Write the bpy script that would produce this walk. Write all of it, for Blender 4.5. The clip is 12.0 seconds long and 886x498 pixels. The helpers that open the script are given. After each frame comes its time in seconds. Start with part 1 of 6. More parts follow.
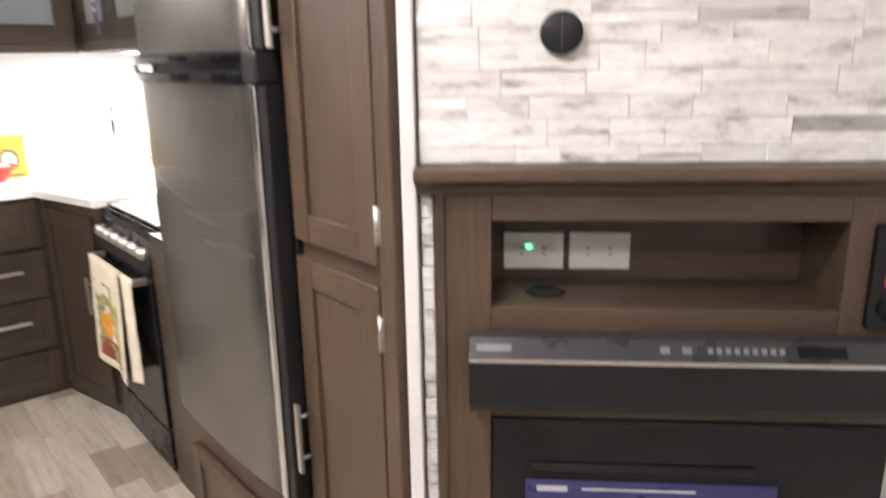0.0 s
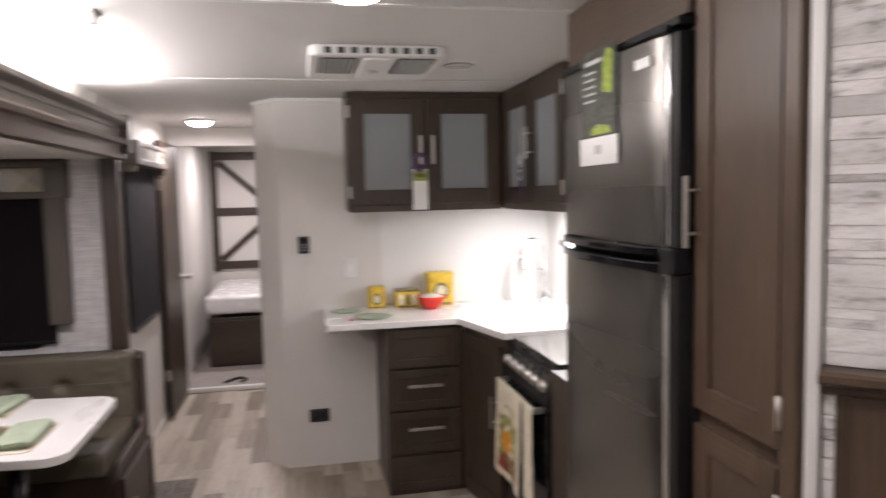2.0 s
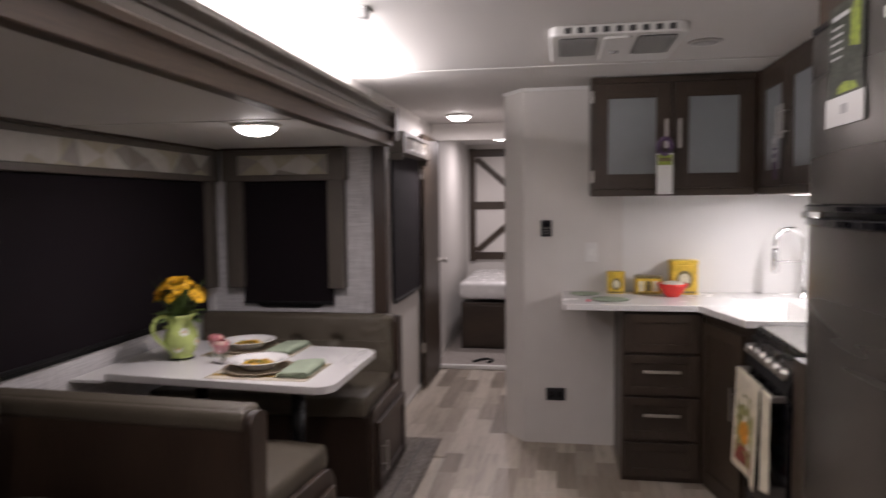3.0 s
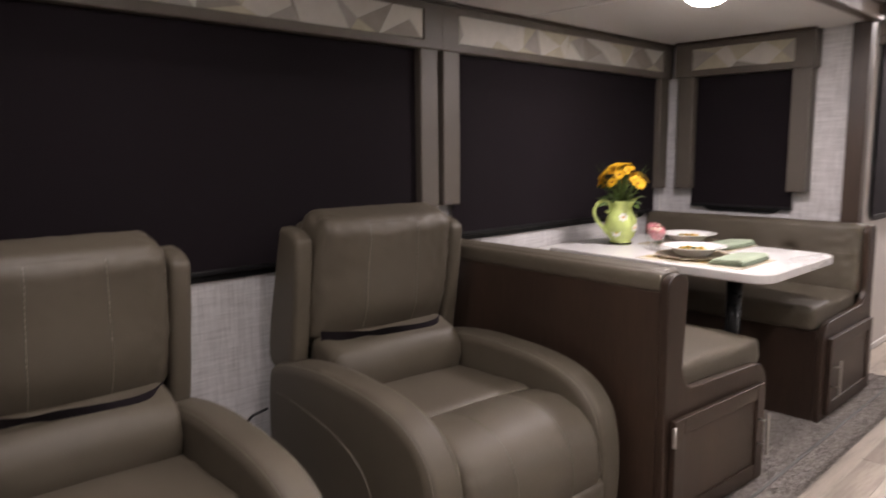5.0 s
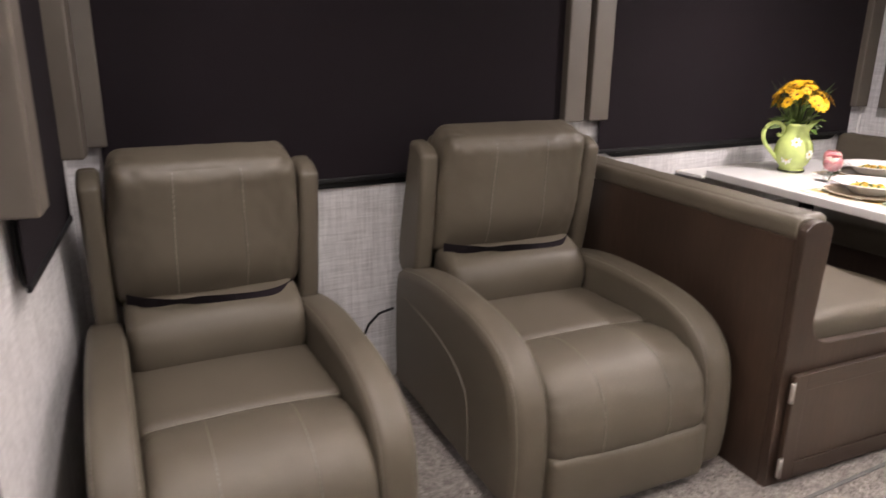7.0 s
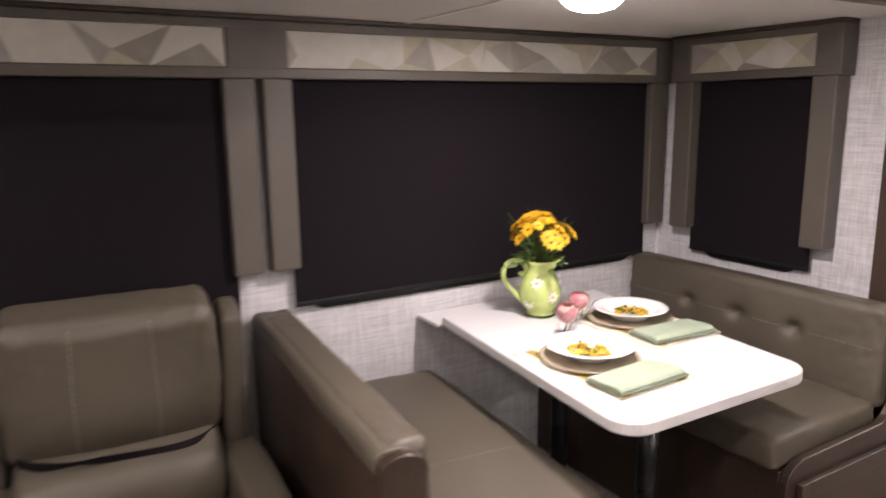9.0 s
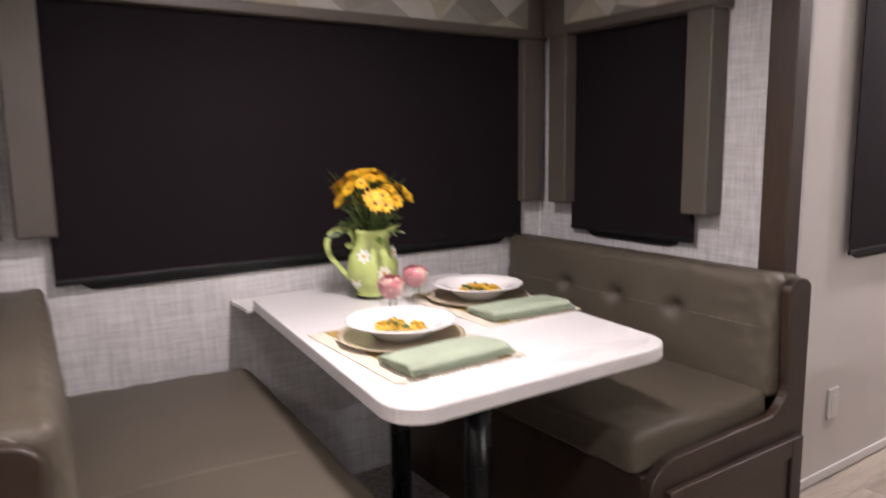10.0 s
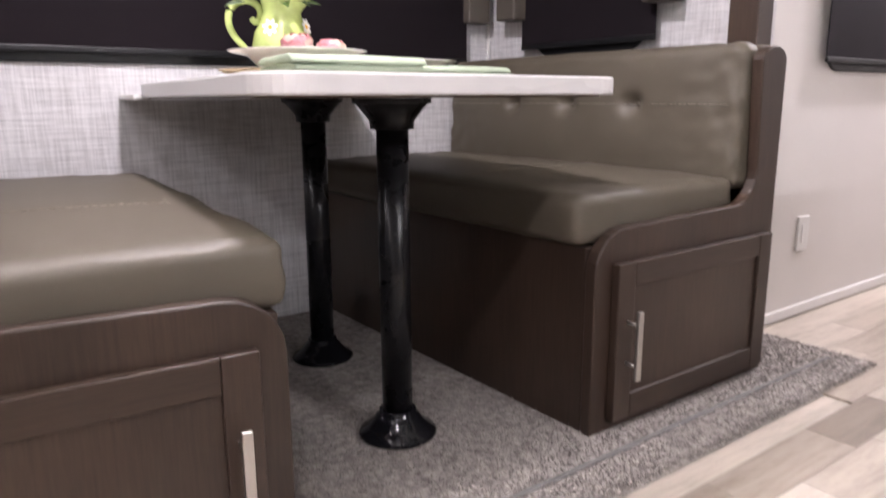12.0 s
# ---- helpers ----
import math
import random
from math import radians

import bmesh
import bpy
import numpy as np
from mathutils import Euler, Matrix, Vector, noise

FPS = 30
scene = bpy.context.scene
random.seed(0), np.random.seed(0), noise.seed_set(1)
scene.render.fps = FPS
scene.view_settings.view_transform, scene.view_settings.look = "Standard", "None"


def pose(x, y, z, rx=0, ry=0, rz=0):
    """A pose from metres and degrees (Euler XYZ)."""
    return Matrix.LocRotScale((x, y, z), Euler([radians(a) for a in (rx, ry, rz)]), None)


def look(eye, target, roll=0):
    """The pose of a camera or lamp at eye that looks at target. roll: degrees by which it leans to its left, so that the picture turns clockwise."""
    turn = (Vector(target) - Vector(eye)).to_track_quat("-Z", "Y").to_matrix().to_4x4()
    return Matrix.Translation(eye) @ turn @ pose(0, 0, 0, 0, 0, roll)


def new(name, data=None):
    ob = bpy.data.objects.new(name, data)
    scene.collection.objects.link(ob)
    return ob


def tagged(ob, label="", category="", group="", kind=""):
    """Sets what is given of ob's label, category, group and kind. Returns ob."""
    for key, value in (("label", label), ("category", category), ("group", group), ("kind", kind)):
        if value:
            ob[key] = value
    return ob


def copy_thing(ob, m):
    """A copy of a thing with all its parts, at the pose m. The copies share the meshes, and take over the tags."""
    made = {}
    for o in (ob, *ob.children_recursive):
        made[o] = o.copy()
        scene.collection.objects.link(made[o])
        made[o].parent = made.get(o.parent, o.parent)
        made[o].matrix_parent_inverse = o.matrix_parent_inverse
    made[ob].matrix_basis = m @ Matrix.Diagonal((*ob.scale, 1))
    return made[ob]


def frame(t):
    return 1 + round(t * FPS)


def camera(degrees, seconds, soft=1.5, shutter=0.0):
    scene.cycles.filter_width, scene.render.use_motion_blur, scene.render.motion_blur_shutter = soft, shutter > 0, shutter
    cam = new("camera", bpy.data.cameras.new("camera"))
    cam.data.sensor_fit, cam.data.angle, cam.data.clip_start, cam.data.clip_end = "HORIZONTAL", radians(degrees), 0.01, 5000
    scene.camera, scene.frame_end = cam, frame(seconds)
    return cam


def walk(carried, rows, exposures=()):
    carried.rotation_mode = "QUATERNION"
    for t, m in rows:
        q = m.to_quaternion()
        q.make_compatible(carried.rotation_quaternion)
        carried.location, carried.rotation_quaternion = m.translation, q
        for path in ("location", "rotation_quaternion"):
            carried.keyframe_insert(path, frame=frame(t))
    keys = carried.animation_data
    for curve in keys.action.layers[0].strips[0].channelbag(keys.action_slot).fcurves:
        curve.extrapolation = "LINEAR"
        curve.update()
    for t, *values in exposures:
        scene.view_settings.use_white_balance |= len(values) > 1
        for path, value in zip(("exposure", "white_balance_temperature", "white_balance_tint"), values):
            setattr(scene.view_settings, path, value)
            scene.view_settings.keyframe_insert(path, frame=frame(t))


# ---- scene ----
cam = camera(64.3, 12.0, shutter=0.6)
PATH = [
    (0, (1.337, 0.501, 1.466), (-0.144, 1.744, 0.953), -1.0),
    (0.5, (1.446, 0.421, 1.622), (-0.148, 1.551, 1.193), -1.2),
    (1, (1.534, 0.332, 1.662), (-0.173, 1.333, 1.372), -1.1),
    (1.5, (1.56, 0.263, 1.667), (-0.275, 1.033, 1.463), -1.2),
    (2, (1.545, 0.283, 1.636), (-0.411, 0.673, 1.477), -1.3),
    (2.5, (1.585, 0.325, 1.57), (-0.41, 0.322, 1.436), -0.8),
    (3, (1.691, 0.375, 1.509), (-0.277, 0.046, 1.379), -0.6),
    (3.5, (1.753, 0.435, 1.431), (-0.111, -0.279, 1.31), -0.6),
    (3.7, (1.776, 0.469, 1.412), (-0.018, -0.406, 1.286), -0.7),
    (5.3, (1.576, 0.468, 1.193), (0.305, -1.043, 0.873), -0.3),
    (5.5, (1.562, 0.481, 1.17), (0.362, -1.078, 0.81), -0.1),
    (6, (1.58, 0.503, 1.159), (0.52, -1.129, 0.698), 0.1),
    (6.5, (1.567, 0.539, 1.208), (0.614, -1.133, 0.665), 0.6),
    (7, (1.442, 0.608, 1.336), (0.537, -1.079, 0.757), 0.8),
    (7.2, (1.364, 0.635, 1.358), (0.462, -1.063, 0.805), 0.9),
    (8.8, (0.372, 0.644, 1.593), (-0.619, -1.03, 1.131), 0.4),
    (9, (0.218, 0.612, 1.545), (-0.784, -1.075, 1.158), -0.7),
    (9.5, (-0.071, 0.532, 1.442), (-1.152, -1.121, 1.126), -0.7),
    (10, (-0.39, 0.494, 1.251), (-1.495, -1.145, 0.95), -0.8),
    (10.5, (-0.574, 0.426, 1.022), (-1.686, -1.209, 0.724), -0.6),
    (11, (-0.626, 0.383, 0.871), (-1.744, -1.247, 0.571), -0.7),
    (11.5, (-0.629, 0.366, 0.777), (-1.757, -1.255, 0.461), -0.3),
    (12, (-0.603, 0.393, 0.734), (-1.764, -1.181, 0.314), -0.3),
]
walk(cam, [(t, look(eye, target, roll)) for t, eye, target, roll in PATH],
     [(0, 0.85, 6300, 13), (1, 0.42, 6300, 13), (1.5, 0.25, 6300, 14), (2, -0.35, 6300, 17), (2.5, -0.65, 6300, 19), (3, -0.95, 6300, 20), (3.5, -0.8, 6300, 22), (5.5, 0.45, 6450, 17), (6.5, 0.72, 6450, 16),
      (9, 0.52, 6450, 20), (9.5, 0.45, 6450, 20), (10, 0.08, 6350, 21), (10.5, -0.25, 6350, 22), (11, -0.45, 6350, 22), (11.5, -0.03, 6200, 20), (12, 0.92, 6000, 19)])

# ---- light ----
world = bpy.data.worlds.new("world")
world.use_nodes = True
scene.world = world
world.node_tree.nodes["Background"].inputs[0].default_value = (0.02, 0.022, 0.026, 1)
world.node_tree.nodes["Background"].inputs[1].default_value = 0.2
WARM = (1.0, 0.915, 0.875)


def lamp(name, where, aim, power, sx, sy=None, colour=WARM):
    data = bpy.data.lights.new(name, "AREA")
    data.energy, data.color, data.size = power, colour, sx
    data.shape = "RECTANGLE" if sy else "DISK"
    if sy:
        data.size_y = sy
    ob = new(name, data)
    ob.matrix_world = look(where, aim)
    return ob


CEIL, SLIDE_CEIL = 2.205, 1.852
LAMPS = [  # ceiling discs: x, y, ceiling, watts
    # the second slide-out lamp is added, unseen, to brighten the recliners
    (-1.16, -0.90, SLIDE_CEIL, 13), (0.95, -0.95, SLIDE_CEIL, 2.5), (-3.90, -0.42, CEIL, 22),
    (-5.75, -0.25, CEIL, 22), (0.75, 0.45, CEIL, 8), (-0.42, 0.45, CEIL, 5.5), (2.0, 0.45, CEIL, 7)]
for lx, ly, lz, lw in LAMPS:
    lamp("ceiling_disc_light", (lx, ly, lz - 0.055), (lx, ly, 0), lw, 0.12)
lamp("under_cabinet_light", (-1.85, 1.60, 1.53), (-1.85, 1.64, 0), 22, 0.85, 0.05, (1.0, 0.97, 0.93))
lamp("cove_strip_light", (-0.22, -0.655, 2.066), (-0.22, -0.58, 2.3), 110, 3.65, 0.02, (1.0, 0.96, 0.9))


# ---- materials ----
def noise_node(nt, scale, detail=4, rough=0.6, stretch=None, coord="Object", rot=None):
    tc = nt.nodes.new("ShaderNodeTexCoord")
    mp = nt.nodes.new("ShaderNodeMapping")
    if stretch:
        mp.inputs["Scale"].default_value = stretch
    if rot:
        mp.inputs["Rotation"].default_value = rot
    nz = nt.nodes.new("ShaderNodeTexNoise")
    nz.inputs["Scale"].default_value, nz.inputs["Detail"].default_value, nz.inputs["Roughness"].default_value = scale, detail, rough
    nt.links.new(tc.outputs[coord], mp.inputs[0])
    nt.links.new(mp.outputs[0], nz.inputs["Vector"])
    return nz


def ramp_node(nt, source, stops):
    rp = nt.nodes.new("ShaderNodeValToRGB")
    while len(rp.color_ramp.elements) < len(stops):
        rp.color_ramp.elements.new(0.5)
    for e, (p, c) in zip(rp.color_ramp.elements, stops):
        e.position, e.color = p, (*c, 1)
    nt.links.new(source, rp.inputs[0])
    return rp.outputs[0]


def mix_node(nt, a, b, fac, mode="MULTIPLY"):
    mx = nt.nodes.new("ShaderNodeMix")
    mx.data_type, mx.blend_type = "RGBA", mode
    for k, v in ((0, fac), (6, a), (7, b)):
        if hasattr(v, "links"):
            nt.links.new(v, mx.inputs[k])
        elif k == 0:
            mx.inputs[k].default_value = v
        else:
            mx.inputs[k].default_value = (*v, 1)
    return mx.outputs[2]


def bump_node(nt, height, strength, dist):
    bp = nt.nodes.new("ShaderNodeBump")
    bp.inputs["Strength"].default_value, bp.inputs["Distance"].default_value = strength, dist
    nt.links.new(height, bp.inputs["Height"])
    nt.links.new(bp.outputs[0], nt.nodes["Principled BSDF"].inputs["Normal"])


def shade(c, k):
    return tuple(min(1.0, v * k) for v in c)


def material(name, colour, rough=0.5, metal=0.0, scale=6.0, vary=0.12, fine=120.0, bump=0.15, dist=0.001, stretch=None, spec=0.5, rvary=0.1):
    """Base colour varied at two scales, with fine relief."""
    m = bpy.data.materials.new(name)
    m.use_nodes = True
    nt = m.node_tree
    p = nt.nodes["Principled BSDF"]
    p.inputs["Metallic"].default_value, p.inputs["Specular IOR Level"].default_value = metal, spec
    big = noise_node(nt, scale, 3, 0.55, stretch)
    small = noise_node(nt, fine, 3, 0.6, stretch)
    a = ramp_node(nt, big.outputs[0], [(0.3, shade(colour, 1 - vary)), (0.7, shade(colour, 1 + vary))])
    b = ramp_node(nt, small.outputs[0], [(0.3, (1 - vary,) * 3), (0.7, (1, 1, 1))])
    nt.links.new(mix_node(nt, a, b, 1.0), p.inputs["Base Color"])
    mr = nt.nodes.new("ShaderNodeMapRange")
    mr.inputs["To Min"].default_value, mr.inputs["To Max"].default_value = max(0.02, rough - rvary), min(1, rough + rvary)
    nt.links.new(big.outputs[0], mr.inputs[0])
    nt.links.new(mr.outputs[0], p.inputs["Roughness"])
    if bump:
        bump_node(nt, small.outputs[0], bump, dist)
    return m


def wood(name, dark, light, axis, rough=0.42):
    """Stained wood with its grain along one axis."""
    m = bpy.data.materials.new(name)
    m.use_nodes = True
    nt = m.node_tree
    p = nt.nodes["Principled BSDF"]
    stretch = {"x": (0.06, 1, 1), "y": (1, 0.06, 1), "z": (1, 1, 0.06)}[axis]
    grain = noise_node(nt, 130, 5, 0.7, stretch)
    cloud = noise_node(nt, 4.5, 3, 0.5, tuple(math.sqrt(s) for s in stretch))
    a = ramp_node(nt, grain.outputs[0], [(0.22, dark), (0.78, light)])
    b = ramp_node(nt, cloud.outputs[0], [(0.3, (0.66, 0.64, 0.62)), (0.7, (1.12, 1.08, 1.02))])
    info = nt.nodes.new("ShaderNodeObjectInfo")
    c = ramp_node(nt, info.outputs["Random"], [(0.0, (0.92, 0.92, 0.92)), (1.0, (1.05, 1.04, 1.03))])
    nt.links.new(mix_node(nt, mix_node(nt, a, b, 1.0), c, 1.0), p.inputs["Base Color"])
    p.inputs["Roughness"].default_value = rough
    bump_node(nt, grain.outputs[0], 0.12, 0.0006)
    return m


def weave(name, dark, light, sx, sy, sz, rough=0.85):
    """Printed linen: crossed fine threads with slubs."""
    m = bpy.data.materials.new(name)
    m.use_nodes = True
    nt = m.node_tree
    p = nt.nodes["Principled BSDF"]
    hor = noise_node(nt, 150, 3, 0.7, sx)
    ver = noise_node(nt, 150, 3, 0.7, sz)
    cloud = noise_node(nt, 7, 2, 0.5)
    a = ramp_node(nt, hor.outputs[0], [(0.32, dark), (0.62, light)])
    b = ramp_node(nt, ver.outputs[0], [(0.32, dark), (0.62, light)])
    c = mix_node(nt, a, b, 0.5, "MIX")
    d = ramp_node(nt, cloud.outputs[0], [(0.3, (0.92, 0.92, 0.92)), (0.7, (1, 1, 1))])
    nt.links.new(mix_node(nt, c, d, 1.0), p.inputs["Base Color"])
    p.inputs["Roughness"].default_value = rough
    bump_node(nt, ver.outputs[0], 0.25, 0.0008)
    return m


def glow(name, colour, strength):
    m = bpy.data.materials.new(name)
    m.use_nodes = True
    p = m.node_tree.nodes["Principled BSDF"]
    p.inputs["Base Color"].default_value = (*colour, 1)
    p.inputs["Emission Color"].default_value, p.inputs["Emission Strength"].default_value = (*colour, 1), strength
    return m


def pieces(name, stops, rough, grain_scale, stretch, bump, dist, streak=None):
    """Stones or planks: each piece has its own tone, with grain and stains."""
    m = bpy.data.materials.new(name)
    m.use_nodes = True
    nt = m.node_tree
    p = nt.nodes["Principled BSDF"]
    info = nt.nodes.new("ShaderNodeObjectInfo")
    tone = ramp_node(nt, info.outputs["Random"], stops)
    tc = nt.nodes.new("ShaderNodeTexCoord")
    off = nt.nodes.new("ShaderNodeVectorMath")
    off.operation = "MULTIPLY_ADD"
    comb = nt.nodes.new("ShaderNodeCombineXYZ")
    for k in range(3):
        nt.links.new(info.outputs["Random"], comb.inputs[k])
    nt.links.new(comb.outputs[0], off.inputs[0])
    off.inputs[1].default_value = (37, 91, 53)
    nt.links.new(tc.outputs["Object"], off.inputs[2])
    mp = nt.nodes.new("ShaderNodeMapping")
    mp.inputs["Scale"].default_value = stretch
    nt.links.new(off.outputs[0], mp.inputs[0])
    nz = nt.nodes.new("ShaderNodeTexNoise")
    nz.inputs["Scale"].default_value, nz.inputs["Detail"].default_value, nz.inputs["Roughness"].default_value = grain_scale, 6, 0.68
    nt.links.new(mp.outputs[0], nz.inputs["Vector"])
    g = ramp_node(nt, nz.outputs[0], streak or [(0.3, (0.62, 0.6, 0.58)), (0.52, (0.95, 0.94, 0.93)), (0.75, (1.08, 1.08, 1.08))])
    nf = nt.nodes.new("ShaderNodeTexNoise")
    nf.inputs["Scale"].default_value, nf.inputs["Detail"].default_value, nf.inputs["Roughness"].default_value = grain_scale * 5, 5, 0.75
    nt.links.new(mp.outputs[0], nf.inputs["Vector"])
    g2 = ramp_node(nt, nf.outputs[0], [(0.3, (0.78, 0.775, 0.77)), (0.5, (1, 1, 1)), (0.7, (1.04, 1.04, 1.04))])
    nt.links.new(mix_node(nt, mix_node(nt, tone, g, 1.0), g2, 1.0), p.inputs["Base Color"])
    p.inputs["Roughness"].default_value = rough
    add = nt.nodes.new("ShaderNodeMath")
    add.operation = "MULTIPLY_ADD"
    nt.links.new(nf.outputs[0], add.inputs[0])
    add.inputs[1].default_value = 0.45
    nt.links.new(nz.outputs[0], add.inputs[2])
    bump_node(nt, add.outputs[0], bump, dist)
    return m


WD, WL = (0.045, 0.0295, 0.0190), (0.104, 0.0690, 0.0450)
wood_z, wood_x, wood_y = wood("stained_wood_upright", WD, WL, "z"), wood("stained_wood_lengthwise", WD, WL, "x"), wood("stained_wood_crosswise", WD, WL, "y")
BD, BL = (0.029, 0.0180, 0.0125), (0.062, 0.0395, 0.0280)
bench_z, bench_x, bench_y = wood("bench_wood_upright", BD, BL, "z"), wood("bench_wood_lengthwise", BD, BL, "x"), wood("bench_wood_crosswise", BD, BL, "y")
espresso_z = wood("dark_wood_upright", (0.027, 0.0185, 0.0125), (0.060, 0.0415, 0.0280), "z")
espresso_x = wood("dark_wood_lengthwise", (0.027, 0.0185, 0.0125), (0.060, 0.0415, 0.0280), "x")
espresso_y = wood("dark_wood_crosswise", (0.027, 0.0185, 0.0125), (0.060, 0.0415, 0.0280), "y")
leather = material("taupe_leatherette", (0.096, 0.080, 0.0575), 0.54, 0, 5, 0.07, 420, 0.35, 0.0008, rvary=0.06)
thread = material("pale_thread", (0.24, 0.215, 0.17), 0.7, 0, 40, 0.1, 300)
pleather_trim = material("taupe_window_box_vinyl", (0.098, 0.083, 0.068), 0.5, 0, 5, 0.06, 500, 0.25)
black_cloth = material("black_shade_cloth", (0.0078, 0.0048, 0.0068), 0.95, 0, 3, 0.1, 900, 0.2, spec=0.25)
black_plastic = material("black_plastic", (0.009, 0.009, 0.010), 0.42, 0, 10, 0.1, 300, 0.05, spec=0.3)
black_gloss = material("black_gloss", (0.008, 0.008, 0.010), 0.10, 0, 10, 0.1, 300, 0, spec=0.3)
black_paint = material("black_powder_coat", (0.010, 0.010, 0.011), 0.28, 0, 10, 0.1, 400, 0.05, spec=0.3)
linen = weave("grey_linen_wall", (0.40, 0.39, 0.395), (0.74, 0.73, 0.73), (0.05, 1, 1), None, (1, 1, 0.05))
linen_side = weave("grey_linen_wall_side", (0.40, 0.39, 0.395), (0.74, 0.73, 0.73), (1, 0.05, 1), None, (1, 1, 0.05))
wall_white = material("off_white_wall_panel", (0.64, 0.615, 0.585), 0.6, 0, 2.5, 0.03, 260, 0.12)
splash_white = material("white_backsplash", (0.72, 0.71, 0.69), 0.35, 0, 2, 0.02, 200, 0.05)
ceiling_white = material("white_ceiling_panel", (0.62, 0.60, 0.58), 0.6, 0, 3, 0.04, 180, 0.12, stretch=(0.3, 1, 1))
white_trim = material("white_plastic_trim", (0.70, 0.69, 0.67), 0.4, 0, 6, 0.03, 200, 0.04)
counter_white = material("white_solid_counter", (0.76, 0.75, 0.73), 0.25, 0, 4, 0.02, 300, 0.02)
table_white = material("white_marbled_laminate", (0.70, 0.69, 0.68), 0.30, 0, 5, 0.02, 45, 0.02, stretch=(0.35, 1, 1))
carpet_mat = material("grey_carpet_pile", (0.41, 0.37, 0.34), 0.95, 0, 60, 0.35, 150, 1.0, 0.010, rvary=0.03)
steel = material("brushed_stainless", (0.205, 0.195, 0.182), 0.27, 0.9, 2, 0.04, 300, 0.1, 0.0003, stretch=(0.03, 1, 1), rvary=0.04)
chrome = material("chrome", (0.75, 0.75, 0.75), 0.12, 1.0, 8, 0.03, 200, 0)
nickel = material("brushed_nickel", (0.58, 0.56, 0.53), 0.38, 1.0, 8, 0.05, 300, 0.05)
frosted = material("frosted_cabinet_glass", (0.22, 0.235, 0.245), 0.30, 0, 3, 0.05, 120, 0.02)
porcelain = material("white_porcelain", (0.80, 0.79, 0.77), 0.12, 0, 6, 0.02, 100, 0)
green_glaze = material("lime_green_glaze", (0.50, 0.60, 0.20), 0.16, 0, 14, 0.12, 60, 0.03)
petal_white = material("white_painted_petal", (0.82, 0.82, 0.75), 0.3, 0, 20, 0.05, 200, 0)
petal_yellow = material("yellow_orange_petal", (0.85, 0.44, 0.010), 0.6, 0, 30, 0.35, 200, 0.2)
petal_core = material("brown_flower_centre", (0.16, 0.06, 0.012), 0.8, 0, 60, 0.3, 300, 0.4)
leaf_green = material("green_leaf", (0.075, 0.13, 0.022), 0.5, 0, 30, 0.35, 200, 0.2)
napkin_green = material("sage_green_napkin", (0.31, 0.37, 0.27), 0.9, 0, 14, 0.08, 500, 0.4)
mat_cream = material("cream_woven_mat", (0.66, 0.60, 0.48), 0.9, 0, 20, 0.1, 500, 0.5)
mat_gold = material("gold_woven_band", (0.42, 0.27, 0.05), 0.7, 0, 120, 0.4, 500, 0.6)
charger_gold = material("bronze_glass_charger", (0.48, 0.40, 0.29), 0.18, 0.0, 10, 0.2, 100, 0)
pasta_mat = material("yellow_pasta", (0.70, 0.42, 0.03), 0.5, 0, 40, 0.4, 120, 0.2)
rose_pale = material("pale_rose", (0.85, 0.58, 0.50), 0.6, 0, 40, 0.2, 200, 0.2)
rose_pink = material("pink_rose", (0.82, 0.30, 0.33), 0.6, 0, 40, 0.35, 200, 0.2)
red_glaze = material("red_glaze", (0.62, 0.03, 0.02), 0.2, 0, 8, 0.05, 100, 0)
tin_yellow = material("yellow_tin", (0.68, 0.46, 0.05), 0.35, 0, 30, 0.25, 90, 0.05)
tin_label = material("dark_tin_print", (0.20, 0.16, 0.07), 0.4, 0, 50, 0.5, 120, 0)
tin_white = material("white_tin_print", (0.70, 0.66, 0.50), 0.4, 0, 50, 0.2, 120, 0)
paper = material("white_paper", (0.78, 0.78, 0.76), 0.7, 0, 8, 0.03, 200, 0.02)
leaflet = material("green_black_leaflet", (0.07, 0.08, 0.06), 0.35, 0, 40, 0.8, 90, 0)
leaflet_green = material("lime_print", (0.33, 0.42, 0.06), 0.4, 0, 60, 0.4, 200, 0)
tag_purple = material("purple_print", (0.12, 0.07, 0.16), 0.5, 0, 60, 0.6, 200, 0)
towel_cream = material("cream_kitchen_towel", (0.72, 0.66, 0.52), 0.95, 0, 20, 0.08, 600, 0.5)
towel_print = material("fruit_print_green", (0.38, 0.36, 0.14), 0.95, 0, 35, 0.5, 400, 0.4)
towel_orange = material("fruit_print_orange", (0.72, 0.30, 0.02), 0.95, 0, 35, 0.3, 400, 0.4)
towel_red = material("fruit_print_red", (0.26, 0.05, 0.03), 0.95, 0, 35, 0.4, 400, 0.4)
mattress_white = material("plastic_wrapped_white", (0.72, 0.71, 0.70), 0.25, 0, 14, 0.05, 60, 0.4, 0.006)
mattress_grey = material("grey_mattress_border", (0.16, 0.155, 0.15), 0.7, 0, 20, 0.1, 300, 0.3)
vent_dark = material("vent_shadow", (0.05, 0.05, 0.05), 0.7, 0, 20, 0.1, 200, 0)
print_grey = material("pale_grey_print", (0.5, 0.5, 0.5), 0.5, 0, 20, 0.1, 200, 0)
screen_blue = material("dark_blue_label", (0.035, 0.035, 0.12), 0.3, 0, 20, 0.1, 200, 0)
red_print = material("red_print", (0.6, 0.06, 0.02), 0.5, 0, 20, 0.1, 200, 0)
tri_beige = material("beige_triangle_print", (0.42, 0.38, 0.29), 0.8, 0, 20, 0.08, 500, 0.3)
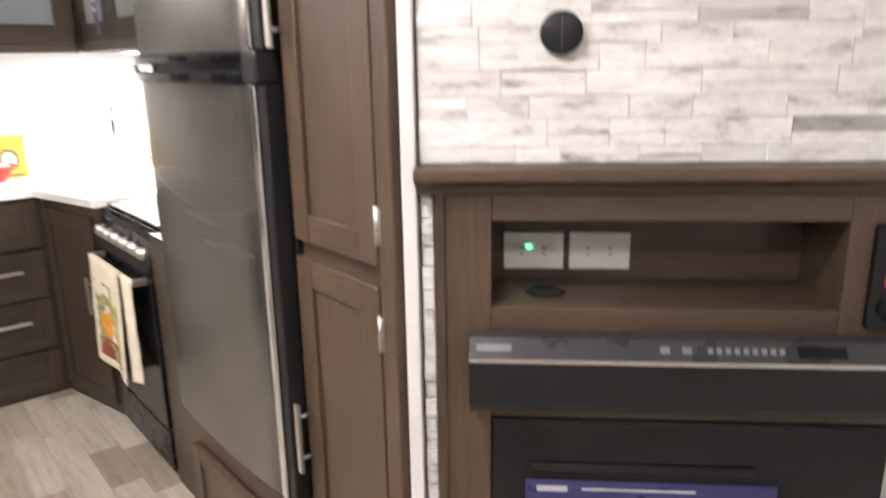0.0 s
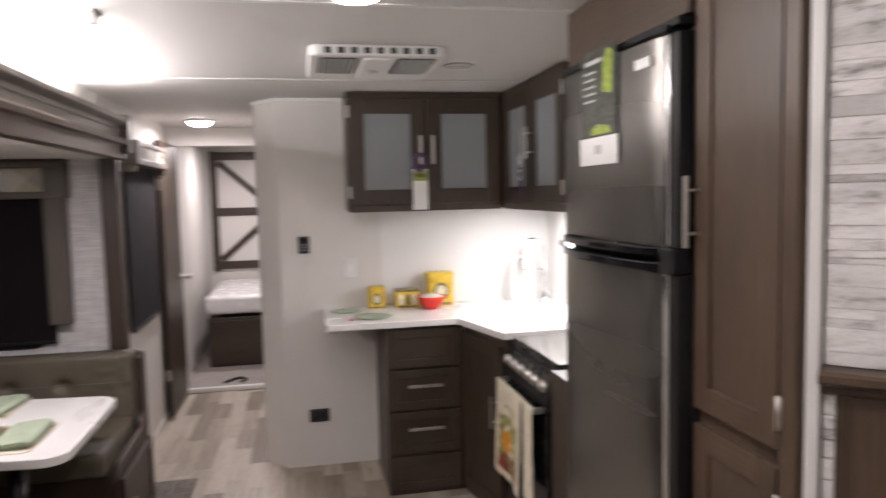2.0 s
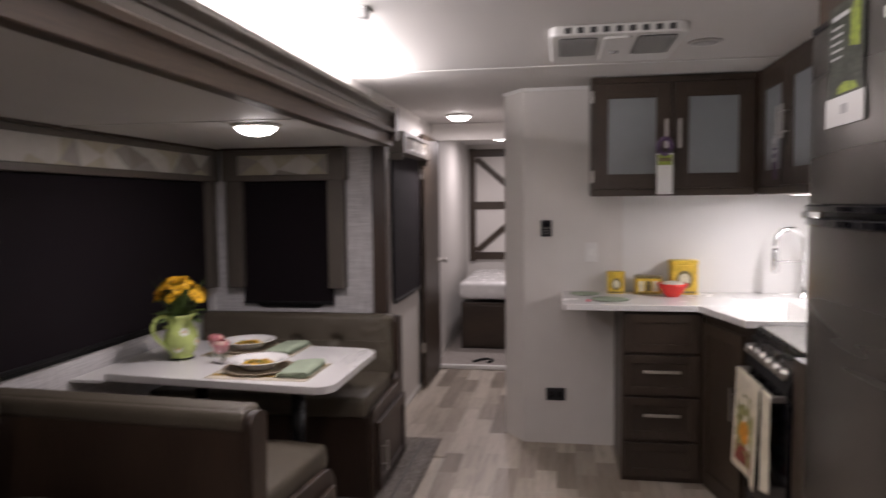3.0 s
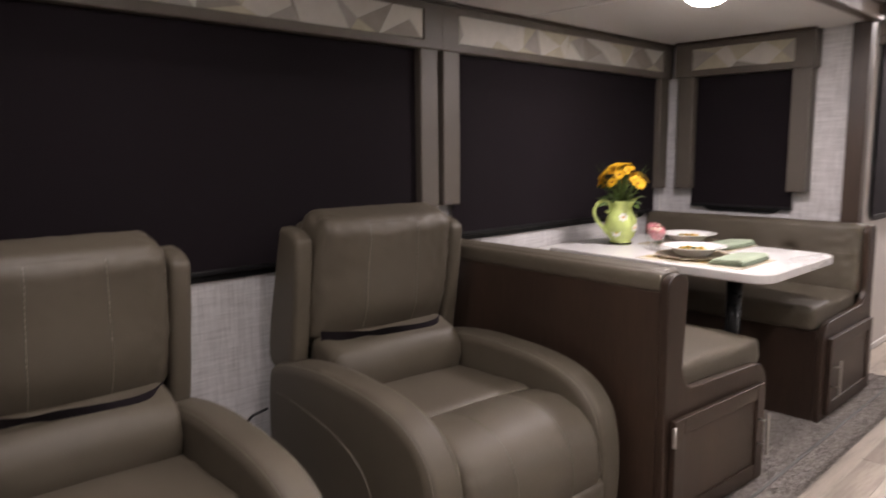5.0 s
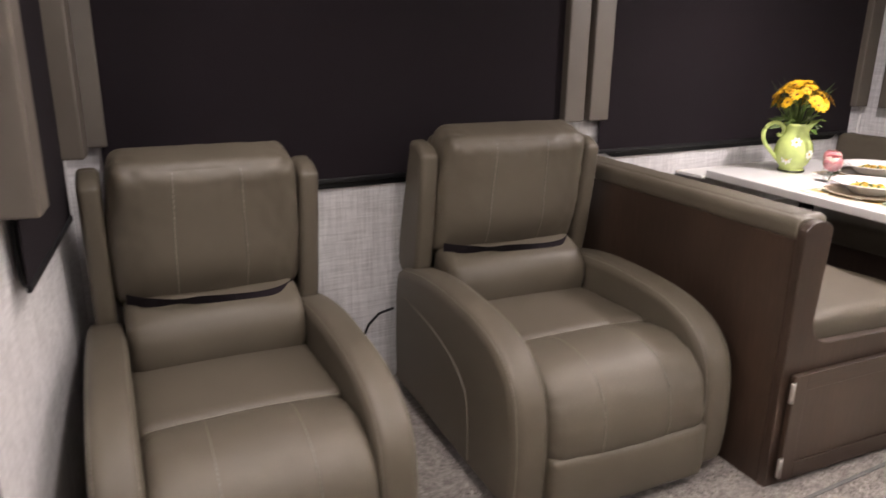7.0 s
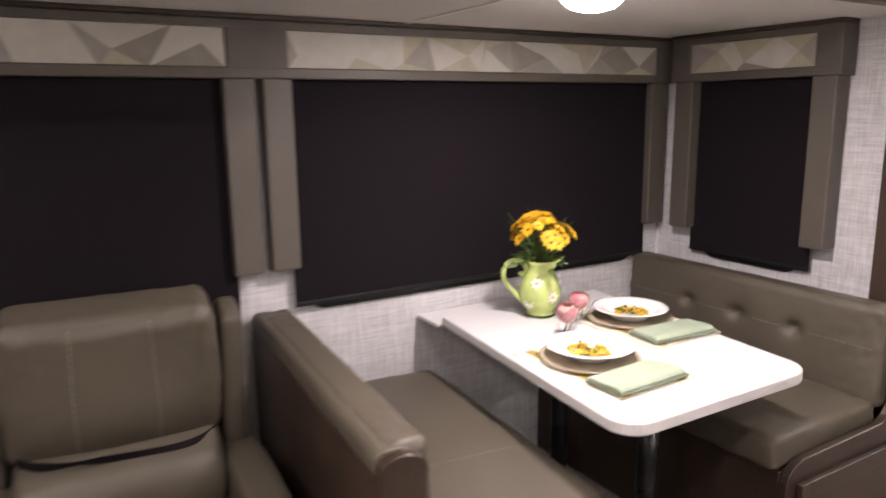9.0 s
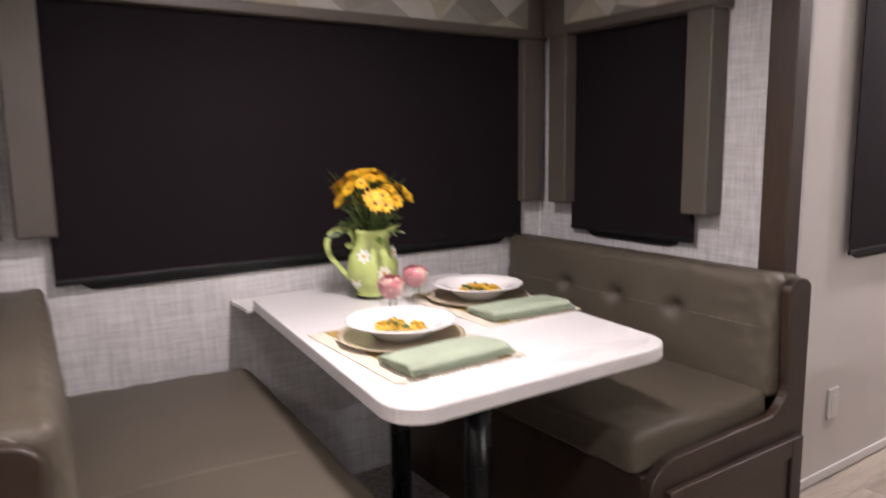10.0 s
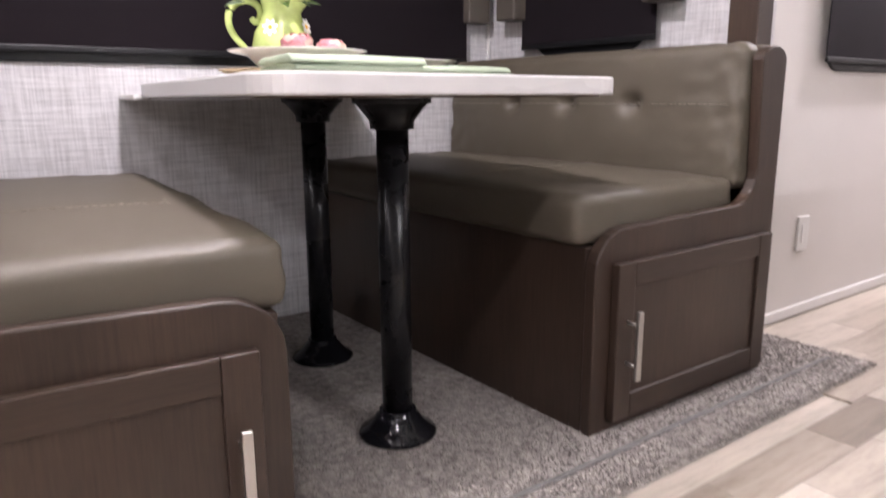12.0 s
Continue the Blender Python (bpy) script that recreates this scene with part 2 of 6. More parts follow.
tri_grey = material("grey_triangle_print", (0.26, 0.24, 0.21), 0.8, 0, 20, 0.1, 500, 0.3)
tri_white = material("pale_triangle_print", (0.50, 0.48, 0.44), 0.8, 0, 20, 0.06, 500, 0.3)
tri_mid = material("stone_triangle_print", (0.32, 0.30, 0.27), 0.8, 0, 20, 0.08, 500, 0.3)
lens_glow = glow("lit_lamp_lens", (1.0, 0.95, 0.88), 30)
led_glow = glow("lit_strip", (1.0, 0.96, 0.9), 8)
green_led = glow("green_indicator", (0.1, 1.0, 0.25), 3)
clear_glass = bpy.data.materials.new("clear_tumbler")
clear_glass.use_nodes = True
cg = clear_glass.node_tree
cg_t, cg_g, cg_m = cg.nodes.new("ShaderNodeBsdfTransparent"), cg.nodes.new("ShaderNodeBsdfGlossy"), cg.nodes.new("ShaderNodeMixShader")
cg_g.inputs["Roughness"].default_value, cg_m.inputs[0].default_value = 0.03, 0.10
cg.links.new(cg_t.outputs[0], cg_m.inputs[1]), cg.links.new(cg_g.outputs[0], cg_m.inputs[2])
cg.links.new(cg_m.outputs[0], cg.nodes["Material Output"].inputs["Surface"])
faint_print = material("faint_grey_print", (0.16, 0.16, 0.165), 0.5, 0, 20, 0.1, 200, 0)
soundbar_grey = material("dark_grey_satin_plastic", (0.030, 0.030, 0.033), 0.3, 0, 10, 0.1, 300, 0.03)
stone_mat = pieces("ledger_stone", [(0.0, (0.34, 0.325, 0.31)), (0.06, (0.56, 0.55, 0.535)), (0.10, (0.72, 0.71, 0.70)), (0.45, (0.77, 0.76, 0.75)), (0.8, (0.83, 0.82, 0.81)), (1.0, (0.74, 0.725, 0.705))],
                   0.85, 9, (1.0, 1.0, 3.4), 0.7, 0.004, [(0.30, (0.26, 0.25, 0.24)), (0.37, (0.58, 0.57, 0.56)), (0.44, (0.88, 0.87, 0.86)), (0.56, (1.0, 1.0, 1.0)), (0.8, (1.05, 1.05, 1.05))])
plank_mat = pieces("vinyl_plank", [(0.0, (0.20, 0.165, 0.13)), (0.3, (0.30, 0.255, 0.205)), (0.6, (0.40, 0.35, 0.29)), (1.0, (0.50, 0.45, 0.385))], 0.42, 22, (0.12, 1.4, 1), 0.15, 0.001)
grout = material("mortar_shadow", (0.60, 0.59, 0.575), 0.95, 0, 20, 0.15, 200, 0.3)


# ---- building helpers ----
def part(name, bm, mat, parent=None, label="", smooth=False):
    """Link a bmesh as one mesh object, under a thing where one is given."""
    me = bpy.data.meshes.new(name)
    bmesh.ops.recalc_face_normals(bm, faces=bm.faces)
    if smooth:
        for f in bm.faces:
            f.smooth = True
    bm.to_mesh(me)
    bm.free()
    for m in (mat if isinstance(mat, (list, tuple)) else [mat]):
        me.materials.append(m)
    ob = new(name, me)
    if parent:
        ob.parent = parent
    if label:
        ob["label"] = label
    return ob


def thing(name, m, label, category, group="", kind=""):
    ob = new(name)
    ob.matrix_world = m
    return tagged(ob, label, category, group, kind)


def setting(name, bm, mat, label, category):
    return tagged(part(name, bm, mat), label, category, "", "structure")


def box(x0, x1, y0, y1, z0, z1, bevel=0.0, seg=2, bm=None):
    own = bmesh.new()
    bmesh.ops.create_cube(own, size=1)
    bmesh.ops.scale(own, vec=(abs(x1 - x0), abs(y1 - y0), abs(z1 - z0)), verts=own.verts)
    bmesh.ops.translate(own, vec=((x0 + x1) / 2, (y0 + y1) / 2, (z0 + z1) / 2), verts=own.verts)
    if bevel:
        bmesh.ops.bevel(own, geom=own.edges[:], offset=bevel, segments=seg, profile=0.5, affect="EDGES")
    return join(bm, own) if bm else own


def join(a, b):
    """Add bmesh b to bmesh a."""
    seen = [a.verts.new(v.co) for v in b.verts]
    b.verts.index_update()
    for f in b.faces:
        g = a.faces.new([seen[v.index] for v in f.verts])
        g.smooth, g.material_index = f.smooth, f.material_index
    b.free()
    return a


def moved(bm, m):
    bmesh.ops.transform(bm, matrix=m, verts=bm.verts)
    return bm


def prism(outline, a0, a1, axis="z", bevel=0.0, seg=2):
    """An outline (list of pairs) pushed from a0 to a1 along an axis. Pairs are (x, y), (x, z) or (y, z)."""
    put = {"z": lambda p, a: (p[0], p[1], a), "y": lambda p, a: (p[0], a, p[1]), "x": lambda p, a: (a, p[0], p[1])}[axis]
    bm = bmesh.new()
    lo = [bm.verts.new(put(p, a0)) for p in outline]
    hi = [bm.verts.new(put(p, a1)) for p in outline]
    bm.faces.new(lo), bm.faces.new(hi)
    n = len(outline)
    for i in range(n):
        bm.faces.new((lo[i], lo[(i + 1) % n], hi[(i + 1) % n], hi[i]))
    bmesh.ops.recalc_face_normals(bm, faces=bm.faces)
    if bevel:
        rim = [e for e in bm.edges if (e.verts[0] in lo) == (e.verts[1] in lo)]
        bmesh.ops.bevel(bm, geom=rim, offset=bevel, segments=seg, profile=0.5, affect="EDGES")
    return bm


def rounded(x0, x1, y0, y1, r, n=6, corners=(1, 1, 1, 1)):
    """A rectangle's outline with round corners: (x0,y0), (x1,y0), (x1,y1), (x0,y1)."""
    out = []
    for k, (cx, cy, a, sx, sy) in enumerate(((x0, y0, 180, 1, 1), (x1, y0, 270, -1, 1), (x1, y1, 0, -1, -1), (x0, y1, 90, 1, -1))):
        if not corners[k]:
            out.append((cx, cy))
            continue
        for i in range(n + 1):
            t = radians(a + 90 * i / n)
            out.append((cx + sx * r + r * math.cos(t), cy + sy * r + r * math.sin(t)))
    return out


def lathe(profile, n=28, smooth=True):
    """Turn (radius, height) pairs round z."""
    bm = bmesh.new()
    rings = []
    for r, z in profile:
        rings.append([bm.verts.new((max(r, 1e-4) * math.cos(2 * math.pi * i / n), max(r, 1e-4) * math.sin(2 * math.pi * i / n), z)) for i in range(n)])
    for a, b in zip(rings, rings[1:]):
        for i in range(n):
            bm.faces.new((a[i], a[(i + 1) % n], b[(i + 1) % n], b[i])).smooth = smooth
    bm.faces.new(rings[0]), bm.faces.new(rings[-1])
    return bm


def tube(points, r, n=8, bm=None):
    """A round bar along a line of points."""
    own = bm or bmesh.new()
    pts = [Vector(p) for p in points]
    rings = []
    for i, p in enumerate(pts):
        d = (pts[min(i + 1, len(pts) - 1)] - pts[max(i - 1, 0)]).normalized()
        side = d.cross(Vector((0, 0, 1)) if abs(d.z) < 0.9 else Vector((1, 0, 0))).normalized()
        up = side.cross(d)
        rad = r[i] if isinstance(r, (list, tuple)) else r
        rings.append([own.verts.new(p + rad * (math.cos(2 * math.pi * k / n) * side + math.sin(2 * math.pi * k / n) * up)) for k in range(n)])
    for a, b in zip(rings, rings[1:]):
        for k in range(n):
            own.faces.new((a[k], a[(k + 1) % n], b[(k + 1) % n], b[k])).smooth = True
    own.faces.new(rings[0]), own.faces.new(rings[-1])
    return own


def puff_point(p, size, r, bulge, dips=(), wrinkle=0.0, seed=0.0):
    """A point of the cube's skin, taken to the skin of a padded cushion."""
    half = [s / 2 for s in size]
    q = Vector([p[k] * half[k] for k in range(3)])
    inner = Vector([max(-(half[k] - r), min(half[k] - r, q[k])) for k in range(3)])
    d = q - inner
    if d.length > 1e-9:
        q = inner + d.normalized() * r
    for k in range(3):
        if bulge[k] and abs(p[k]) > 0.999:
            u, v = [p[j] for j in range(3) if j != k]
            push = bulge[k] * (1 - u * u) * (1 - v * v)
            for du, dv, depth, rad in dips if bulge[k] == max(bulge) else ():
                push -= depth * math.exp(-((u - du) ** 2 * (half[[j for j in range(3) if j != k][0]] ** 2) + (v - dv) ** 2 * (half[[j for j in range(3) if j != k][1]] ** 2)) / rad ** 2)
            q[k] += push if p[k] > 0 else -push
    if wrinkle:
        edge = sorted(abs(v) for v in p)[1]
        q += Vector((0, 0, 1)) * 0 + d.normalized() * wrinkle * (edge ** 3) * noise.noise(Vector((q.x * 28 + seed, q.y * 28, q.z * 28))) if d.length > 1e-9 else Vector((0, 0, 0))
        q += Vector((1, 1, 1)) * wrinkle * 0.12 * noise.noise(q * 7 + Vector((seed, 3, 1)))
    return q


def puff(size, r, bulge=(0, 0, 0.01), n=14, dips=(), wrinkle=0.0, seed=0.0):
    bm = bmesh.new()
    bmesh.ops.create_cube(bm, size=2)
    bmesh.ops.subdivide_edges(bm, edges=bm.edges[:], cuts=n, use_grid_fill=True)
    for v in bm.verts:
        # crowd the grid towards the edges, where the skin turns
        c = Vector([math.copysign(1 - (1 - abs(a)) ** 1.5, a) if abs(a) < 0.9999 else a for a in v.co])
        v.co = puff_point(c, size, r, bulge, dips, wrinkle, seed)
    for f in bm.faces:
        f.smooth = True
    return bm


def seam(path, size, r, bulge, at, parent, dips=(), wrinkle=0.0, seed=0.0, rad=0.0016, lift=0.0012, shape=None):
    """A line of stitching on a padded cushion; path is in cube coordinates."""
    pts = []
    for p in path:
        q = puff_point(p, size, r, bulge, dips, wrinkle, seed)
        pts.append(shape(q + q.normalized() * lift) if shape else q + q.normalized() * lift)
    bm = bmesh.new()
    for i in range(0, len(pts) - 1):
        a, b = pts[i], pts[i + 1]
        tube([a.lerp(b, 0.12), a.lerp(b, 0.88)], rad, 5, bm)
    ob = part("stitching", bm, thread, parent, "pale stitched seam")
    ob.matrix_local = at
    return ob


def flowing(points, n=6, closed=False):
    """A smooth line through a few points of two or three numbers."""
    p = [Vector(q) for q in points]
    m = len(p)
    at = (lambda i: p[i % m]) if closed else (lambda i: p[max(0, min(m - 1, i))])
    out = []
    for i in range(m if closed else m - 1):
        a, b, c, d = at(i - 1), at(i), at(i + 1), at(i + 2)
        for k in range(n):
            t = k / n
            out.append(0.5 * (2 * b + (c - a) * t + (2 * a - 5 * b + 4 * c - d) * t * t + (3 * b - a - 3 * c + d) * t ** 3))
    return out if closed else out + [p[-1]]


def outward(line):
    """Outward directions along a closed line of pairs."""
    area = sum(a.x * b.y - b.x * a.y for a, b in zip(line, line[1:] + line[:1]))
    s = 1 if area > 0 else -1
    res = []
    for i, q in enumerate(line):
        d = line[(i + 1) % len(line)] - line[i - 1]
        res.append(Vector((d.y, -d.x)).normalized() * s)
    return res


def upholstered(line, x0, x1, r, crown=0.0, pucker=0.0, seed=0.0, spans=8, belly=0.0):
    """A padded piece: a closed (y, z) line swept along x, its two ends rounded over and puckered."""
    out = outward(line)
    half, mid = (x1 - x0) / 2, (x0 + x1) / 2
    rows = []
    for i in range(7):
        a = math.pi / 2 * i / 6
        rows.append((-half + r * (1 - math.sin(a)), r * (1 - math.cos(a))))
    rows = sorted(rows)
    stations = rows + [(-half + r + (2 * half - 2 * r) * k / spans, 0.0) for k in range(1, spans)] + [(-x, d) for x, d in reversed(rows)]
    bm = bmesh.new()
    rings = []
    for x, inset in stations:
        u = x / half
        ring = []
        for k, (q, n) in enumerate(zip(line, out)):
            near = math.exp(-((1 - abs(u)) * half / 0.05) ** 1.0)
            w = pucker * near * noise.noise(Vector((q.x * 38 + seed, q.y * 38, math.copysign(3, u) + x * 9)))
            w += pucker * 0.35 * noise.noise(Vector((q.x * 9 + seed, q.y * 9, x * 7)))
            h = q + n * (crown * (1 - u * u) - inset + w)
            ring.append(bm.verts.new((mid + x, h.x, h.y)))
        rings.append(ring)
    n = len(line)
    for a, b in zip(rings, rings[1:]):
        for k in range(n):
            bm.faces.new((a[k], a[(k + 1) % n], b[(k + 1) % n], b[k])).smooth = True
    for ring, s in ((rings[0], -1), (rings[-1], 1)):
        c = sum((v.co for v in ring), Vector()) / n
        last = ring
        for f, push in ((0.72, 0.6), (0.4, 0.9)):
            cur = [bm.verts.new(c + (v.co - c) * f + Vector((s * belly * push, 0, 0))) for v in ring]
            for k in range(n):
                bm.faces.new((last[k], last[(k + 1) % n], cur[(k + 1) % n], cur[k])).smooth = belly > 0
            last = cur
        tip = bm.verts.new(c + Vector((s * belly, 0, 0)))
        for k in range(n):
            bm.faces.new((last[k], last[(k + 1) % n], tip)).smooth = belly > 0
    bmesh.ops.recalc_face_normals(bm, faces=bm.faces)
    return bm


def stitches(points, parent, rad=0.0012, gap=0.009):
    """A dashed row of thread along a line of points."""
    bm = bmesh.new()
    fine, run = [Vector(p) for p in points], 0.0
    for a, b in zip(fine, fine[1:]):
        n = max(1, round((b - a).length / gap))
        for k in range(n):
            tube([a.lerp(b, (k + 0.14) / n), a.lerp(b, (k + 0.86) / n)], rad, 5, bm)
    return part("stitching", bm, thread, parent, "pale stitched seam")


def steps(a, b, n):
    return [tuple(a[k] + (b[k] - a[k]) * i / n for k in range(3)) for i in range(n + 1)]


def shaker(parent, w, h, m, mats, name="door", t=0.02, rail=0.06, inset=0.008, centre=None):
    """A framed door or drawer front, w by h, its face towards local -y, from its lower left corner."""
    wv, wh = mats
    d = part(name, box(0, rail, 0, t, 0, h, 0.0025), wv, parent)
    d.matrix_local = m
    part("stile", box(w - rail, w, 0, t, 0, h, 0.0025), wv, d)
    part("rail", box(rail, w - rail, 0.0005, t, 0, rail, 0.0025), wh, d)
    part("rail", box(rail, w - rail, 0.0005, t, h - rail, h, 0.0025), wh, d)
    part("panel", box(rail - 0.004, w - rail + 0.004, inset, t - 0.003, rail - 0.004, h - rail + 0.004), centre or wv, d)
    return d


def bar_handle(parent, length, m, mat=None):
    """A bar pull on two posts along local z, standing out towards -y."""
    bm = box(-0.008, 0.008, -0.036, -0.027, 0, length, 0.002)
    h = part("handle", bm, mat or nickel, parent, "brushed nickel bar pull")
    h.matrix_local = m
    for z in (0.2, 0.8):
        part("post", tube([(0, -0.030, length * z), (0, 0.002, length * z)], 0.004), mat or nickel, h)
    return h


def hinge(parent, m):
    bm = box(-0.009, 0.009, -0.006, 0.001, -0.032, 0.032, 0.0015)
    tube([(0, -0.006, -0.034), (0, -0.006, 0.034)], 0.005, 8, bm)
    for z in (-0.02, 0.02):
        join(bm, moved(lathe([(0.003, 0), (0.003, 0.002)], 8, False), pose(0.004, -0.006, z, 90)))
    ob = part("hinge", bm, nickel, parent, "nickel face hinge")
    ob.matrix_local = m
    return ob

# ---- structure ----
BACK, SIDE, SLIDE_Y, FAR_X = 1.80, -0.760, -1.785, -2.435      # kitchen wall, street wall, slide-out back, slide-out far end
PART_X, HALL_Y, BED_X, END_X = -2.70, 0.02, -6.86, 3.0      # partition, hallway wall, bedroom end, rear end

setting("floor", box(BED_X, END_X, SIDE - 0.05, BACK, -0.06, -0.006), plank_mat, "grey-brown wood-look vinyl plank floor", "floor")
setting("floor_slide", box(FAR_X - 0.05, 1.72, SLIDE_Y - 0.05, SIDE - 0.051, -0.06, -0.006), carpet_mat, "subfloor of the slide-out under grey carpet", "floor")


def carpet():
    bm = bmesh.new()
    nx, ny = 300, 104
    x0, x1, y0, y1 = -2.66, 1.50, SLIDE_Y, -0.375
    grid = []
    for j in range(ny + 1):
        row = []
        for i in range(nx + 1):
            x, y = x0 + (x1 - x0) * i / nx, y0 + (y1 - y0) * j / ny
            z = 0.008 + 0.0022 * noise.noise(Vector((x * 55, y * 55, 0))) + 0.0015 * noise.noise(Vector((x * 9, y * 9, 2)))
            if j == ny:
                z, y = -0.004, y + 0.004 * noise.noise(Vector((x * 30, 0, 4)))
            row.append(bm.verts.new((x, y, z)))
        grid.append(row)
    for j in range(ny):
        for i in range(nx):
            a = grid[j][i].co
            if a.x > FAR_X or a.y > SIDE + (FAR_X - a.x) * 0.2:
                bm.faces.new((grid[j][i], grid[j][i + 1], grid[j + 1][i + 1], grid[j + 1][i])).smooth = True
    return bm


tagged(part("carpet", carpet(), carpet_mat), "speckled grey short-pile carpet on the slide-out floor", "carpet", kind="structure")


def carpet_pile():
    """Short yarn tufts standing on the open stretch of carpet, ragged along its edge."""
    rng, verts, faces = random.Random(8), [], []
    for k in range(42000):
        x, y = rng.uniform(-2.66, 0.9), -0.372 - 0.62 * rng.random() ** 1.3
        if x < FAR_X and y < SIDE + 0.03 + (FAR_X - x) * 0.2:
            continue
        a, h, w = rng.uniform(0, 6.28), rng.uniform(0.004, 0.009), rng.uniform(0.0016, 0.0030)
        lx, ly = rng.uniform(-0.005, 0.005), rng.uniform(-0.004, 0.006)
        n = len(verts)
        for i in range(3):
            verts.append((x + w * math.cos(a + 2.094 * i), y + w * math.sin(a + 2.094 * i), 0.006))
        verts.append((x + lx, y + ly, 0.008 + h))
        faces += [(n, n + 1, n + 3), (n + 1, n + 2, n + 3), (n + 2, n, n + 3)]
    me = bpy.data.meshes.new("carpet_pile")
    me.from_pydata(verts, [], faces)
    me.materials.append(carpet_mat)
    return tagged(new("carpet_pile", me), "short grey-beige yarn tufts of the slide-out carpet", "carpet pile", kind="stuff")


carpet_pile()
lip = bmesh.new()
box(-2.60, 1.50, -0.486, -0.472, 0.004, 0.0125, 0.003, 2, lip)
tagged(part("trim_carpet_edge", lip, mattress_grey), "dark seam strip near the carpet edge", "trim", kind="structure")

# ceilings
setting("ceiling", box(BED_X, END_X, SIDE - 0.05, BACK + 0.05, CEIL, CEIL + 0.05), ceiling_white, "white textured ceiling panel", "ceiling")
setting("ceiling_slide", box(FAR_X - 0.05, 1.72, SLIDE_Y - 0.05, -0.66, SLIDE_CEIL, SLIDE_CEIL + 0.05), ceiling_white, "pale ceiling panel of the slide-out", "ceiling")
for cx in (-2.02, -0.62, 0.6):
    setting("trim_ceiling_seam", box(cx - 0.012, cx + 0.012, SIDE, BACK, CEIL - 0.004, CEIL + 0.001, 0.0015), white_trim, "thin white ceiling seam strip", "trim")
setting("trim_slide_ceiling_seam", box(-1.03, -1.01, SLIDE_Y, -0.66, SLIDE_CEIL - 0.004, SLIDE_CEIL + 0.001, 0.0015), white_trim, "thin pale ceiling seam strip", "trim")

# outer walls
setting("wall_north", box(BED_X, 0.42, BACK, BACK + 0.05, 0, CEIL), splash_white, "white wall panel behind the kitchen", "wall")
setting("wall_north_rear", box(0.97, END_X, BACK, BACK + 0.05, 0, CEIL), splash_white, "white wall panel", "wall")
setting("wall_east", box(END_X, END_X + 0.05, SIDE - 0.05, BACK + 0.05, 0, CEIL), wall_white, "off-white rear wall panel", "wall")
setting("wall_bedroom_end", box(BED_X - 0.05, BED_X, SIDE - 0.05, BACK + 0.05, 0, CEIL), wall_white, "off-white bedroom end wall", "wall")
setting("wall_street", box(BED_X, FAR_X - 0.05, SIDE - 0.05, SIDE, 0, CEIL), wall_white, "off-white wall panel beside the hallway", "wall")
setting("wall_street_rear", box(1.72, END_X, SIDE - 0.05, SIDE, 0, CEIL), wall_white, "off-white wall panel", "wall")
setting("wall_header", box(FAR_X - 0.05, 1.72, SIDE - 0.05, SIDE - 0.012, SLIDE_CEIL + 0.052, CEIL), wall_white, "white header above the slide-out opening", "wall")
# slide-out walls
setting("wall_slide_back", box(FAR_X - 0.05, 1.72, SLIDE_Y - 0.05, SLIDE_Y, -0.006, SLIDE_CEIL), linen, "grey linen-print wall panel of the slide-out", "wall")
setting("wall_slide_far", box(FAR_X - 0.05, FAR_X, SLIDE_Y, -0.66, -0.006, SLIDE_CEIL), linen_side, "grey linen-print end wall of the slide-out", "wall")
near_wall = prism([(1.452, SLIDE_Y), (1.625, -0.60), (1.72, -0.60), (1.72, SLIDE_Y)], -0.006, SLIDE_CEIL)
setting("wall_slide_near", near_wall, linen_side, "grey linen-print end wall beside the recliners", "wall")
# upright and overhead trim of the slide-out
setting("trim_slide_far", box(FAR_X - 0.012, -2.375, -0.73, -0.645, 0, SLIDE_CEIL - 0.001, 0.004), bench_z, "dark wood upright trim at the slide-out end", "trim")
setting("trim_slide_near", box(1.616, 1.715, -0.66, -0.57, 0, SLIDE_CEIL, 0.004), bench_z, "dark wood upright trim at the slide-out end", "trim")
setting("trim_corner_cove", box(FAR_X, FAR_X + 0.012, SLIDE_Y, SLIDE_Y + 0.012, 0, SLIDE_CEIL, 0.003), white_trim, "thin white corner strip", "trim")


def fascia():
    f = thing("slide_fascia", pose(0, 0, 0), "grey-brown moulded fascia above the slide-out opening", "fascia", kind="structure")
    x0, x1 = -2.40, 1.715
    part("board", box(x0, x1, -0.635, -0.600, 1.935, 2.035, 0.003), pleather_trim, f)
    part("moulding", prism([(-0.60, 2.010), (-0.575, 2.030), (-0.575, 2.052), (-0.60, 2.056), (-0.64, 2.056), (-0.64, 2.036), (-0.60, 2.036)], x0, x1, "x"), pleather_trim, f)
    part("moulding", prism([(-0.60, 1.915), (-0.582, 1.920), (-0.578, 1.940), (-0.60, 1.955)], x0, x1, "x"), wood_x, f)
    part("moulding", box(x0, x1, -0.66, -0.602, 1.846, 1.934, 0.004), wood_x, f)
    part("bead", tube([(x0, -0.598, 1.99), (x1, -0.598, 1.99)], 0.004, 8), espresso_x, f)
    part("end_block", box(x0 - 0.02, x0 + 0.06, -0.665, -0.570, 1.875, 2.07, 0.006), espresso_z, f)
    return f


fascia()
strip = thing("led_strip", pose(0, 0, 0), "lit white strip light on top of the fascia", "strip light")
part("channel", box(-2.05, 1.6, -0.668, -0.645, 2.0565, 2.0605, 0.001), white_trim, strip)
part("diffuser", box(-2.05, 1.6, -0.663, -0.65, 2.0604, 2.0625), led_glow, strip)

